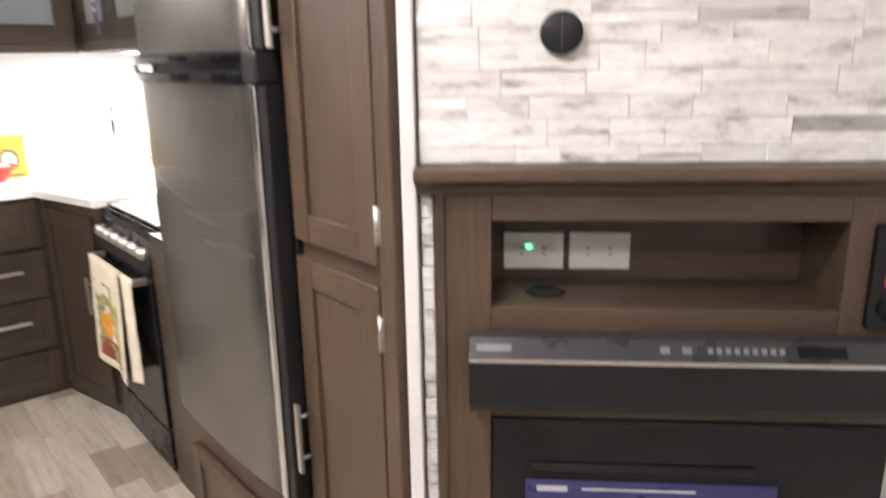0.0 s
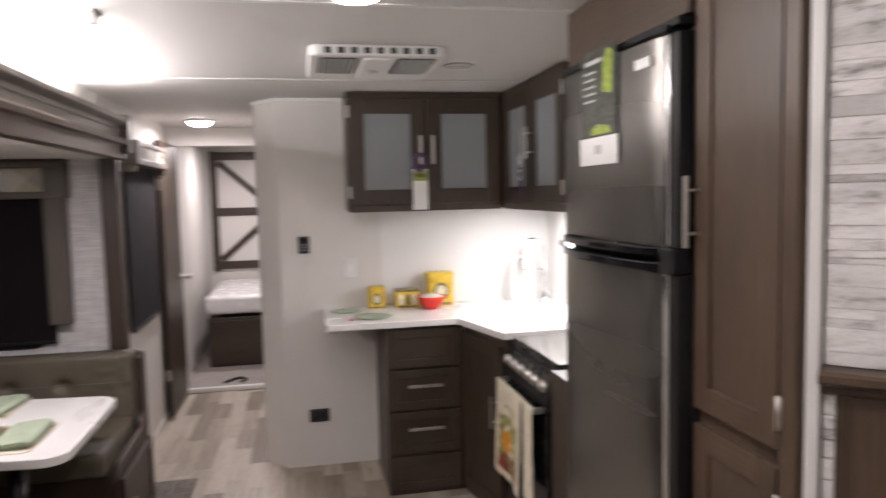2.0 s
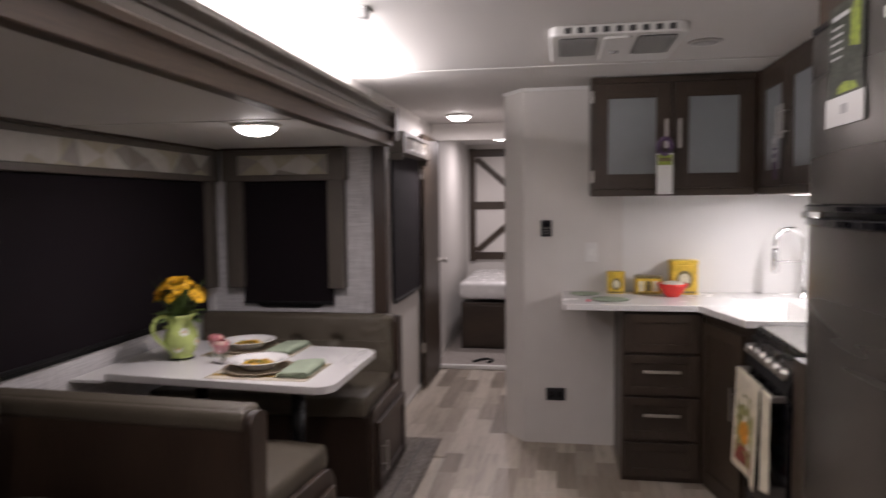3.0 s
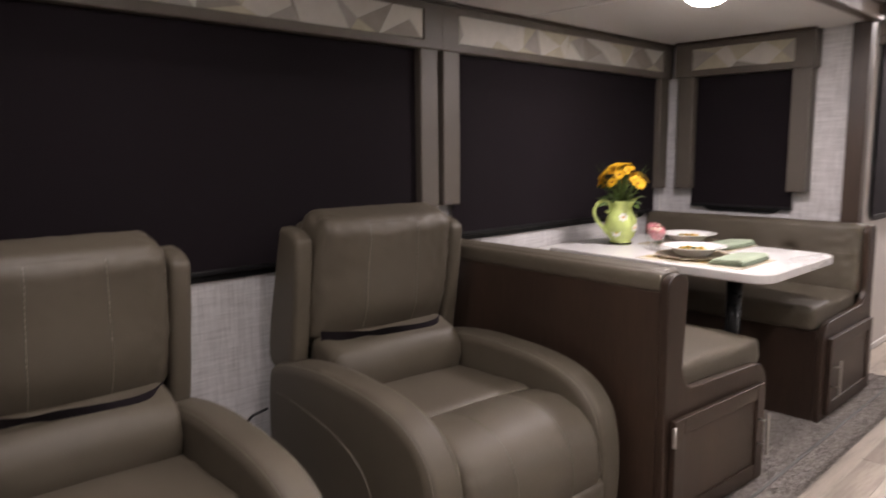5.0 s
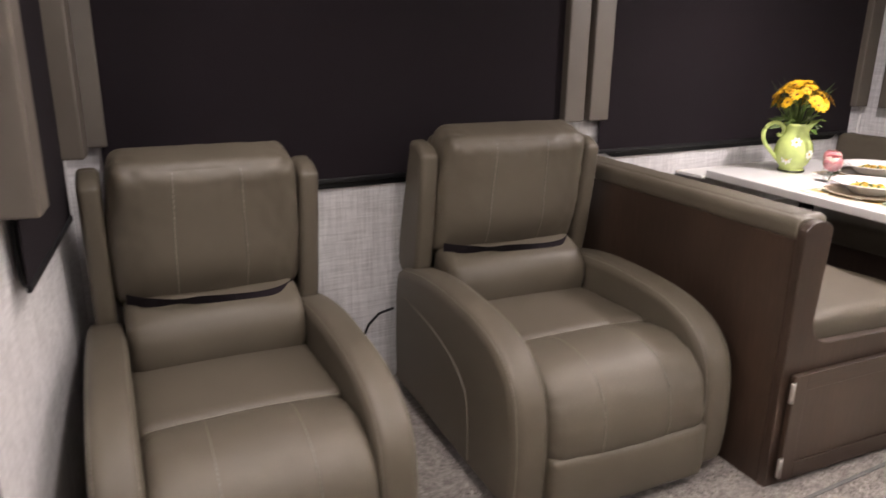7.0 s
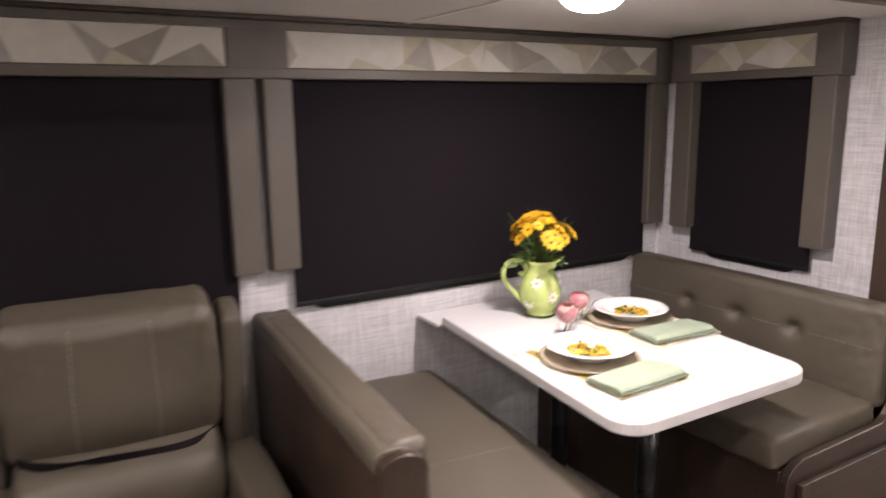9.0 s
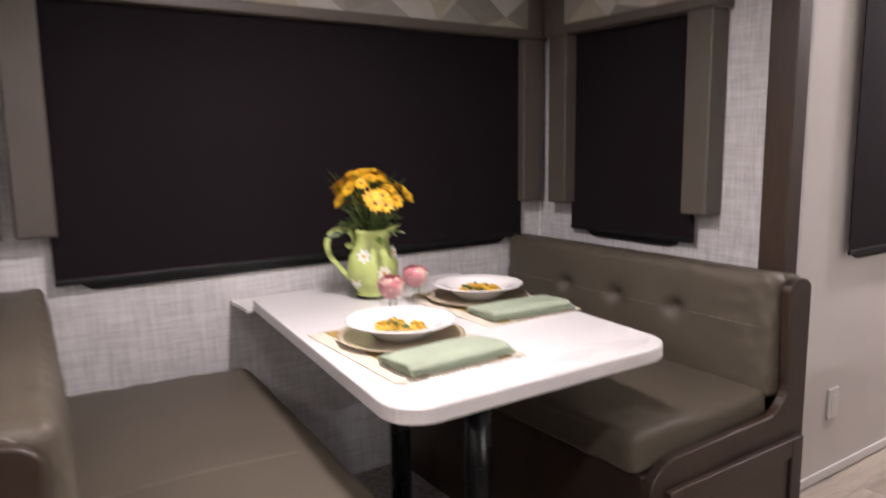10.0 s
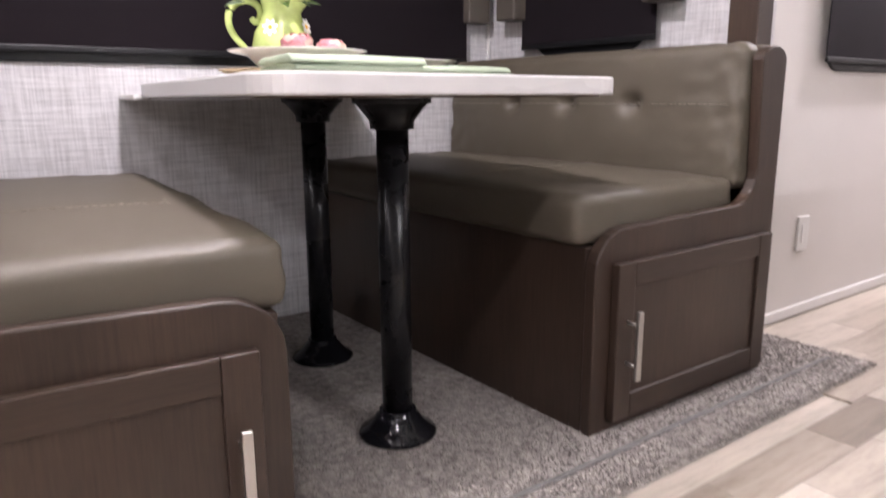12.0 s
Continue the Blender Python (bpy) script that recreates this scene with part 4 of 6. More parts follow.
    for i in range(33):
        u = i / 16 - 1
        y = -0.222 - 0.075 * abs(u) ** 5
        z = 0.660 + 0.010 * u + 0.006 * math.sin(3 * u)
        hw = 0.017 - 0.006 * math.exp(-((u - 0.45) / 0.18) ** 2)
        lean = 0.010 * math.sin(2.5 * u + 0.6)
        rings.append([strap.verts.new((0.292 * u, y + dy + lean * (1 if dz > 0 else -1), z + dz)) for dy, dz in ((0, -hw), (0.003, -hw), (0.003, hw), (0, hw))])
    for r0, r1 in zip(rings, rings[1:]):
        for q in range(4):
            strap.faces.new((r0[q], r0[(q + 1) % 4], r1[(q + 1) % 4], r1[q]))
    strap.faces.new(rings[0]), strap.faces.new(rings[-1])
    part("strap", strap, black_cloth, c, "black elastic strap")
    pz, pr, pb = (0.662, 0.19, 0.49), 0.050, (0, 0.026, 0.004)
    pil = part("back_pillow", tapered(puff(pz, pr, pb, 44, [(0.0, -0.93, 0.012, 0.05)], 0.007, 15)), leather, c, "plump padded headrest cushion", True)
    pil.matrix_local = pose(0, -0.360, 0.810, -15)
    for u in (-0.36, 0.36):
        seam([(u, 1.0, 0.97 - 0.067 * i) for i in range(27)], pz, pr, pb, Matrix(), pil, (), 0.007, 15, 0.0015, 0.0008, plump)
    seam([(x / 18, 1.0, -0.84) for x in range(-17, 18)], pz, pr, pb, Matrix(), pil, (), 0.007, 15, 0.0015, 0.0008, plump)
    part("back_shell", moved(box(-0.30, 0.30, -0.055, 0.02, -0.36, 0.20, 0.03, 3), pose(0, -0.45, 0.815, -15)), leather, c, "", True)
    for sx in (-1, 1):
        wing = [(-0.07, -0.28), (0.085, -0.27), (0.098, -0.15), (0.062, 0.14), (0.035, 0.195), (-0.05, 0.195), (-0.075, 0.14)]
        w = part("wing", moved(upholstered(flowing(wing, 6, True), min(sx * 0.326, sx * 0.400), max(sx * 0.326, sx * 0.400), 0.018, 0.004, 0.003, sx, 4), pose(0, -0.36, 0.80, -15)), leather, c, "padded side wing", True)
    for x in (-0.36, 0.36):
        for y in (-0.38, 0.38):
            part("leg", moved(lathe([(0.022, 0.008), (0.024, 0.02), (0.024, 0.07)], 14), pose(x, y, 0)), black_plastic, c, "short black foot", True)
    # the lower body is a little lower and longer than the pattern drawn above
    fit = Matrix.Translation((0, -0.46, 0)) @ Matrix.Diagonal((1, 1.040, 0.945, 1)) @ Matrix.Translation((0, 0.46, 0))
    for ob in c.children:
        if ob.name.split(".")[0] in ("arm", "base", "footrest", "seat", "knee_roll", "lumbar_roll", "strap"):
            own = fit @ ob.matrix_basis
            for sub_part in ob.children:
                sub_part.data.transform(own @ sub_part.matrix_basis)
                sub_part.matrix_basis = Matrix()
            ob.data.transform(own)
            ob.matrix_basis = Matrix()
    return c


first = recliner(pose(0.078, -1.185, 0, 0, 0, -4) @ Matrix.Diagonal((0.89, 0.97, 0.985, 1)), "taupe leatherette recliner with pale stitching, closed, beside the dinette bench")
second = copy_thing(first, pose(1.125, -1.160, 0, 0, 0, -2.5) @ Matrix.Diagonal((0.91, 0.97, 0.985, 1)))
second["label"] = "taupe leatherette recliner with pale stitching, closed, beside the end wall"


cord = tagged(part("power_cord", tube([(0.55, -1.70, 0.22), (0.53, -1.67, 0.30), (0.50, -1.64, 0.35), (0.45, -1.62, 0.37)], 0.005, 8), black_plastic), "black power cord beside the recliner", "cord")
cord.parent = first
cord.matrix_parent_inverse = first.matrix_world.inverted()

# ---- kitchen ----
CT = 0.962


def drawer_cabinet():
    c = thing("drawer_cabinet", pose(0, 0, 0), "dark brown drawer cabinet with nickel pulls under the counter", "cabinet")
    y0, y1, xf, xb = 0.70, 1.10, -2.155, PART_X + 0.004
    part("body", box(xb, xf, y0, 1.12, 0.0, CT - 0.036, 0.002), espresso_z, c)
    part("rear_body", box(xb, xf, 1.1205, 1.79, 0.0, 0.78, 0.002), espresso_z, c)
    m = lambda z: pose(xf + 0.0205, y0 + 0.012, z, 0, 0, 90)
    for z, h, pull in ((0.705, 0.205, False), (0.475, 0.215, True), (0.235, 0.225, True), (0.03, 0.185, False)):
        d = shaker(c, y1 - y0 - 0.02, h, m(z), (espresso_z, espresso_y), "drawer", 0.02, 0.045)
        if pull:
            bar_handle(d, 0.19, pose(0.095, 0, h * 0.62) @ pose(0, 0, 0, 0, 90))
    return c


drawer_cabinet()


def sink_cabinet():
    c = thing("corner_cabinet", pose(0, 0, 0), "dark brown corner cabinet with one door under the sink", "cabinet")
    # front runs from the inner corner to the stove, slightly askew to the counter
    part("body", prism([(-2.13, 1.12), (-1.665, 1.235), (-1.665, 1.79), (-2.13, 1.79)], 0, 0.78, "z", 0.002), espresso_z, c)
    part("apron", prism([(-2.13, 1.12), (-1.665, 1.235), (-1.665, 1.26), (-2.13, 1.145)], 0.7805, CT - 0.036), espresso_x, c)
    ang = math.degrees(math.atan2(0.115, 0.465))
    d = shaker(c, 0.40, 0.83, pose(-2.105, 1.105, 0.05, 0, 0, ang), (espresso_z, espresso_x), "door", 0.02, 0.06)
    bar_handle(d, 0.16, pose(0.365, 0, 0.42))
    part("kick", box(-1.66, -1.655, 1.3, 1.7, 0, 0.1), espresso_z, c)
    return c


sink_cabinet()


def counter():
    t = thing("worktop", pose(0, 0, 0), "white solid-surface L-shaped kitchen worktop", "worktop")
    part("peninsula_slab", prism([(PART_X + 0.004, 0.385), (-2.135, 0.385), (-2.115, 0.40), (-2.115, 1.085), (-2.115, 1.325), (PART_X + 0.004, 1.325)], CT - 0.034, CT, "z", 0.004, 2), counter_white, t)
    part("front_slab", prism([(-2.1148, 1.085), (-1.655, 1.205), (-1.655, 1.325), (-2.1148, 1.325)], CT - 0.034, CT, "z", 0.003, 2), counter_white, t)
    part("corner_slab", prism([(PART_X + 0.004, 1.3252), (-2.38, 1.3252), (-2.38, 1.61), (-1.655, 1.61), (-1.655, 1.797), (PART_X + 0.004, 1.797)], CT - 0.034, CT, "z", 0.003, 2), counter_white, t)
    s = thing("sink", pose(0, 0, 0), "white rectangular sink set into the worktop", "sink")
    bx0, bx1, by0, by1, d = -2.379, -1.676, 1.326, 1.609, 0.17
    bm = box(bx0, bx1, by0, by1, CT - d, CT - d + 0.012)
    for a in ((bx0, bx0 + 0.012, by0, by1), (bx1 - 0.012, bx1, by0, by1), (bx0 + 0.012, bx1 - 0.012, by0, by0 + 0.012), (bx0 + 0.012, bx1 - 0.012, by1 - 0.012, by1)):
        box(*a, CT - d + 0.012, CT - 0.004, 0.0, 2, bm)
    part("basin", bm, porcelain, s)
    part("drain", moved(lathe([(0.04, 0.0), (0.042, 0.003), (0.03, 0.004), (0, 0.002)], 24), pose(-2.1, 1.47, CT - d + 0.012)), chrome, s, smooth=True)
    f = thing("kitchen_faucet", pose(-2.46, 1.70, CT), "chrome pull-down gooseneck kitchen faucet", "faucet")
    part("base", lathe([(0.03, 0.0), (0.03, 0.006), (0.02, 0.012), (0.017, 0.05)], 20), chrome, f, smooth=True)
    arc = [(0, 0, 0.04), (0, 0, 0.30)] + [(0, -0.075 + 0.075 * math.cos(radians(a)), 0.30 + 0.085 * math.sin(radians(a))) for a in range(15, 181, 15)] + [(0, -0.15, 0.27)]
    part("spout", tube(arc, 0.0125, 12), chrome, f)
    part("spray_head", tube([(0, -0.15, 0.275), (0, -0.15, 0.26), (0, -0.15, 0.15), (0, -0.15, 0.14)], [0.014, 0.018, 0.018, 0.015], 14), chrome, f)
    part("arm", tube([(0, 0, 0.205), (0, -0.15, 0.205)], 0.005, 8), chrome, f)
    part("lever", tube([(0.018, 0, 0.04), (0.05, 0, 0.05), (0.10, 0, 0.09)], 0.006, 8), chrome, f)
    coil = bmesh.new()
    tube([(0.0145 * math.cos(a * 0.9), 0.0145 * math.sin(a * 0.9), 0.08 + a * 0.0021) for a in range(0, 100)], 0.0022, 5, coil)
    part("spring", coil, chrome, f)


counter()


def stove():
    s = thing("stove", pose(-1.65, 1.215, 0), "black gas range with silver knobs and a glass lid", "stove")
    w = 0.60
    part("body", box(0, w, 0.012, 0.57, 0.0, 0.90, 0.003), black_paint, s)
    part("oven_door", box(0.01, w - 0.01, -0.006, 0.012, 0.20, 0.74, 0.005), black_gloss, s, "black glass oven door")
    part("drawer_front", box(0.01, w - 0.01, -0.004, 0.012, 0.03, 0.19, 0.004), black_paint, s)
    panel = part("control_panel", prism([(-0.012, 0.775), (-0.016, 0.79), (0.03, 0.915), (0.06, 0.915), (0.06, 0.775)], 0.0, w, "x", 0.003), black_plastic, s, "black sloped control panel")
    for i in range(6):
        kn = part("knob", moved(lathe([(0.027, 0), (0.026, 0.012), (0.021, 0.016), (0.019, 0.03), (0.0, 0.032)], 20), pose(0.06 + 0.096 * i, 0.004, 0.848, 70)), nickel, panel, "silver control knob", True)
        part("grip", moved(box(-0.004, 0.004, -0.018, 0.018, 0.028, 0.036, 0.001), pose(0.06 + 0.096 * i, 0.004, 0.848, 70)), chrome, kn)
    h = part("oven_handle", tube([(0.03, -0.05, 0.755), (w - 0.03, -0.05, 0.755)], 0.010, 10), nickel, s, "silver oven handle")
    for x in (0.05, w - 0.05):
        part("bracket", box(x - 0.01, x + 0.01, -0.055, 0.0, 0.742, 0.768, 0.004), nickel, h)
    part("cooktop", box(0.0, w, 0.03, 0.57, 0.90, 0.935, 0.004), black_paint, s)
    part("lid", box(0.01, w - 0.01, 0.04, 0.56, 0.9355, 0.948, 0.004), steel, s, "closed pale metal stove lid")
    return s


stove()
setting("cabinet_filler", box(-1.045, -0.68, 1.22, 1.79, 0, 0.93, 0.002), espresso_z, "dark brown base cabinet beside the stove", "cabinet")


def towel(x0, w, drop, y, mats, label, seed, printed):
    t = thing("kitchen_towel", pose(-1.65 + x0, 1.215 + y, 0.768), label, "towel", "towels on the oven handle")
    bm = bmesh.new()
    nu, nv = 24, 40
    grid = []
    for j in range(nv + 1):
        f = j / nv
        row = []
        for i in range(nu + 1):
            u = i / nu
            if f < 0.1:
                a = f / 0.1 * math.pi / 2
                yy, zz = 0.0 - 0.014 * math.sin(a), -0.014 + 0.014 * math.cos(a)
            else:
                yy, zz = -0.014 - 0.01 * (f - 0.1), -0.014 - drop * (f - 0.1) / 0.9
            yy -= 0.010 * math.sin(u * 7 + seed) * f + 0.004 * noise.noise(Vector((u * 4, f * 5, seed)))
            row.append(bm.verts.new((u * w, yy, zz)))
        grid.append(row)
    for j in range(nv):
        for i in range(nu):
            fc = bm.faces.new((grid[j][i], grid[j][i + 1], grid[j + 1][i + 1], grid[j + 1][i]))
            fc.smooth = True
            if printed:
                u, f = (i + 0.5) / nu, (j + 0.5) / nv
                n = noise.noise(Vector((u * 6, f * 8, seed)))
                if 0.14 < u < 0.86 and 0.25 < f < 0.93:
                    fc.material_index = 1 if n > -0.12 else 0
                    if (u - 0.42) ** 2 + ((f - 0.62) * 1.6) ** 2 < 0.03:
                        fc.material_index = 2
                    if f > 0.76 and n < 0.2:
                        fc.material_index = 3
    cl = part("cloth", bm, mats, t, "", True)
    sol = cl.modifiers.new("thick", "SOLIDIFY")
    sol.thickness = 0.003
    return t


towel(0.075, 0.36, 0.41, -0.05, [towel_cream, towel_print, towel_orange, towel_red], "cream kitchen towel printed with fruit, hung on the oven handle", 1.0, True)
towel(0.445, 0.11, 0.37, -0.048, [towel_cream, towel_print, towel_orange, towel_red], "plain cream kitchen towel hung on the oven handle", 4.0, False)


def wall_cabinet(m, w, label, hinges):
    """Wall cabinet with two frosted glass doors; face towards local -y."""
    c = thing("wall_cabinet", m, label, "cabinet", "wall cabinets")
    z0, z1, dp = 1.545, CEIL - 0.006, 0.30
    part("body", box(0, w, 0.021, dp, z0, z1, 0.002), espresso_x, c)
    part("bottom_rail", box(0, w, 0.0, 0.0205, z0 - 0.008, z0 + 0.03, 0.003), espresso_x, c)
    part("top_rail", box(0, w, 0.004, 0.0205, z1 - 0.035, z1, 0.002), espresso_x, c)
    dw = (w - 0.03) / 2
    for i in range(2):
        d = shaker(c, dw, z1 - z0 - 0.07, pose(0.01 + i * (dw + 0.01), -0.0005, z0 + 0.033), (espresso_z, espresso_x), "door", 0.02, 0.082, 0.008, frosted)
        bar_handle(d, 0.16, pose(dw - 0.03 if i == 0 else 0.03, 0, 0.22))
        hx = -0.004 if i == 0 else dw + 0.004
        for z in (0.07, z1 - z0 - 0.14):
            if (i == 0) in hinges:
                hinge(d, pose(hx, 0.002, z))
    return c


wall_cabinet(pose(-2.395, 0.545, 0, 0, 0, 90), 0.88, "dark brown wall cabinet with two frosted glass doors above the counter", (True,))
wall_cabinet(pose(-2.372, 1.432, 0, 0, 0, 0), 0.93, "dark brown wall cabinet with two frosted glass doors above the sink", (False,))
part_fill = box(PART_X + 0.004, -2.373, 1.43, 1.79, 1.545, CEIL - 0.006)
setting("cabinet_corner_filler", part_fill, espresso_z, "dark brown corner filler between the wall cabinets", "cabinet")


def hang_tag(where, rz, label, mats, w=0.055, h=0.20):
    t = thing("hang_tag", pose(*where, 0, 0, rz), label, "tag", "hang tags")
    ring = [(w * 0.42 * math.cos(a / 12 * 2 * math.pi), 0, 0.018 + w * 0.52 * math.sin(a / 12 * 2 * math.pi)) for a in range(13)]
    part("loop", tube(ring, w * 0.16, 6), mats[0], t, "patterned loop")
    part("card", box(-w / 2, w / 2, -0.002, 0.002, -h - 0.02, -0.02, 0.0008), mats[1], t)
    part("print", box(-w / 2 + 0.004, w / 2 - 0.004, -0.0032, -0.0021, -0.085, -0.028), mats[2], t)
    part("print_bar", box(-w / 2 + 0.008, w / 2 - 0.008, -0.0042, -0.0033, -0.065, -0.045), mats[3], t)


hang_tag((-2.395 + 0.040, 0.545 + 0.395, 1.790), 90, "white and yellow paper tag hung on the cabinet handle", (tag_purple, paper, leaflet_green, tin_label), 0.085, 0.225)
hang_tag((-2.372 + 0.43, 1.432 - 0.040, 1.775), 0, "purple and white paper tag hung on the cabinet handle", (print_grey, tag_purple, print_grey, tag_purple), 0.05, 0.15)


# ---- fridge and pantry ----
def fridge():
    f = thing("refrigerator", pose(-0.665, 1.125, 0), "two-door stainless steel refrigerator with black handles", "refrigerator")
    w, gap, top, low = 0.70, 1.462, 2.005, 0.50
    part("body", box(0.0, w + 0.02, 0.055, 0.60, low - 0.01, top, 0.004), black_plastic, f)
    bow = lambda z0, z1: prism([(0.0, 0.050)] + [(0.002 + (w - 0.042) * i / 36, -0.008 + 0.012 * (i / 18 - 1) ** 2 + 0.010 * abs(i / 18 - 1) ** 14) for i in range(37)] + [(w - 0.04, 0.050)], z0, z1, "z", 0.0015)
    lower = part("door", bow(low, gap - 0.032), steel, f, "brushed stainless lower door", False)
    upper = part("door", bow(gap + 0.032, top - 0.012), steel, f, "brushed stainless freezer door", False)
    for d, z0, z1 in ((lower, low, gap - 0.032), (upper, gap + 0.032, top - 0.012)):
        part("edge_trim", box(w - 0.0395, w - 0.016, 0.004, 0.052, z0, z1, 0.004), chrome, d, "polished edge trim")
        part("gasket", box(w - 0.0155, w + 0.016, 0.012, 0.053, z0, z1, 0.004), black_plastic, d)
    grip = [(0.01, 0.008)] + [(0.01 + (w - 0.06) * i / 14, 0.004 - 0.048 * math.sin(math.pi * i / 14) ** 0.6) for i in range(15)] + [(w - 0.05, 0.01), (w - 0.05, 0.05), (0.01, 0.05)]
    part("handle", prism(grip, gap + 0.010, gap + 0.031, "z", 0.004), black_gloss, upper, "curved black door grip")
    part("handle", prism(grip, gap - 0.031, gap - 0.006, "z", 0.004), black_gloss, lower, "curved black door grip")
    part("latch", box(w - 0.045, w + 0.016, -0.004, 0.05, gap - 0.031, gap + 0.031, 0.006), black_plastic, f)
    part("top_hinge", box(w - 0.075, w - 0.02, -0.004, 0.05, top - 0.010, top + 0.008, 0.003), black_plastic, f)
    part("top_strip", box(0, w + 0.02, 0.01, 0.06, top + 0.0005, top + 0.02, 0.003), black_plastic, f)
    part("name_badge", box(w - 0.165, w - 0.085, -0.006, -0.002, top - 0.075, top - 0.05, 0.001), paper, upper, "small pale badge")
    part("spill_light", box(-0.012, 0.02, -0.004, 0.004, gap - 0.01, gap + 0.01, 0.002), chrome, f)
    l = thing("leaflet", pose(-0.665 + 0.205, 1.125 - 0.0105, 1.705) @ Matrix.Diagonal((1.45, 1, 1, 1)), "green and black leaflet with white strip on the refrigerator", "leaflet")
    part("sheet", box(0, 0.165, -0.0015, 0.0, 0.075, 0.325), leaflet, l)
    part("strip", box(-0.004, 0.172, -0.003, -0.0016, 0.0, 0.078), paper, l, "white paper strip")
    part("print", prism([(0.105, 0.20), (0.145, 0.19), (0.150, 0.30), (0.128, 0.315), (0.108, 0.29)], -0.0030, -0.0016, "y"), leaflet_green, l, "lime green bottle print")
    part("print", prism([(0.05, 0.085), (0.14, 0.085), (0.13, 0.105), (0.08, 0.115), (0.05, 0.10)], -0.0026, -0.0016, "y"), leaflet_green, l)
    for i in range(5):
        part("print_bar", box(0.015, 0.07, -0.0026, -0.0016, 0.18 + 0.02 * i, 0.186 + 0.02 * i), print_grey, l)
    part("print_bar", box(0.02, 0.1, -0.0026, -0.0016, 0.285, 0.297), print_grey, l)
    part("print_bar", box(0.07, 0.10, -0.0036, -0.0031, 0.03, 0.055), print_grey, l)


fridge()


def pantry():
    p = thing("pantry_cabinet", pose(0, 1.170, 0), "tall stained wood pantry cabinet with two doors", "cabinet")
    x0, x1 = 0.062, 0.412
    part("body", box(x0, x1, 0.021, 0.60, 0, CEIL - 0.004, 0.002), wood_z, p)
    for z0, h, hz, pz in ((1.122, 1.02, (0.075, 0.95), 0.375), (0.30, 0.785, (0.07, 0.70), 0.30)):
        d = shaker(p, 0.295, h, pose(x0 + 0.005, 0, z0), (wood_z, wood_x), "door", 0.02, 0.058)
        bar_handle(d, 0.165, pose(0.016, 0, pz))
        for z in hz:
            hinge(d, pose(0.30, 0.004, z))
    part("side_trim", box(x1 - 0.045, x1 + 0.0, 0.0, 0.0205, 0, CEIL - 0.004, 0.003), wood_z, p)
    part("bottom_panel", box(x0 + 0.005, x1 - 0.047, 0.004, 0.0206, 0.02, 0.285, 0.003), wood_x, p)
    o = thing("fridge_surround", pose(0, 1.155, 0), "stained wood panels above and below the refrigerator", "cabinet")
    part("top_panel", box(-0.67, 0.060, 0.0, 0.60, 2.03, CEIL - 0.003, 0.003), wood_x, o)
    part("base_panel", box(-0.67, 0.060, 0.0, 0.60, 0.0, 0.485, 0.003), wood_x, o)
    part("side_panel", box(-0.685, -0.6705, 0.02, 0.62, 0, CEIL - 0.003, 0.002), wood_z, o)
    d = shaker(o, 0.60, 0.26, pose(-0.60, -0.021, 0.12), (wood_z, wood_x), "drawer", 0.02, 0.05)


pantry()


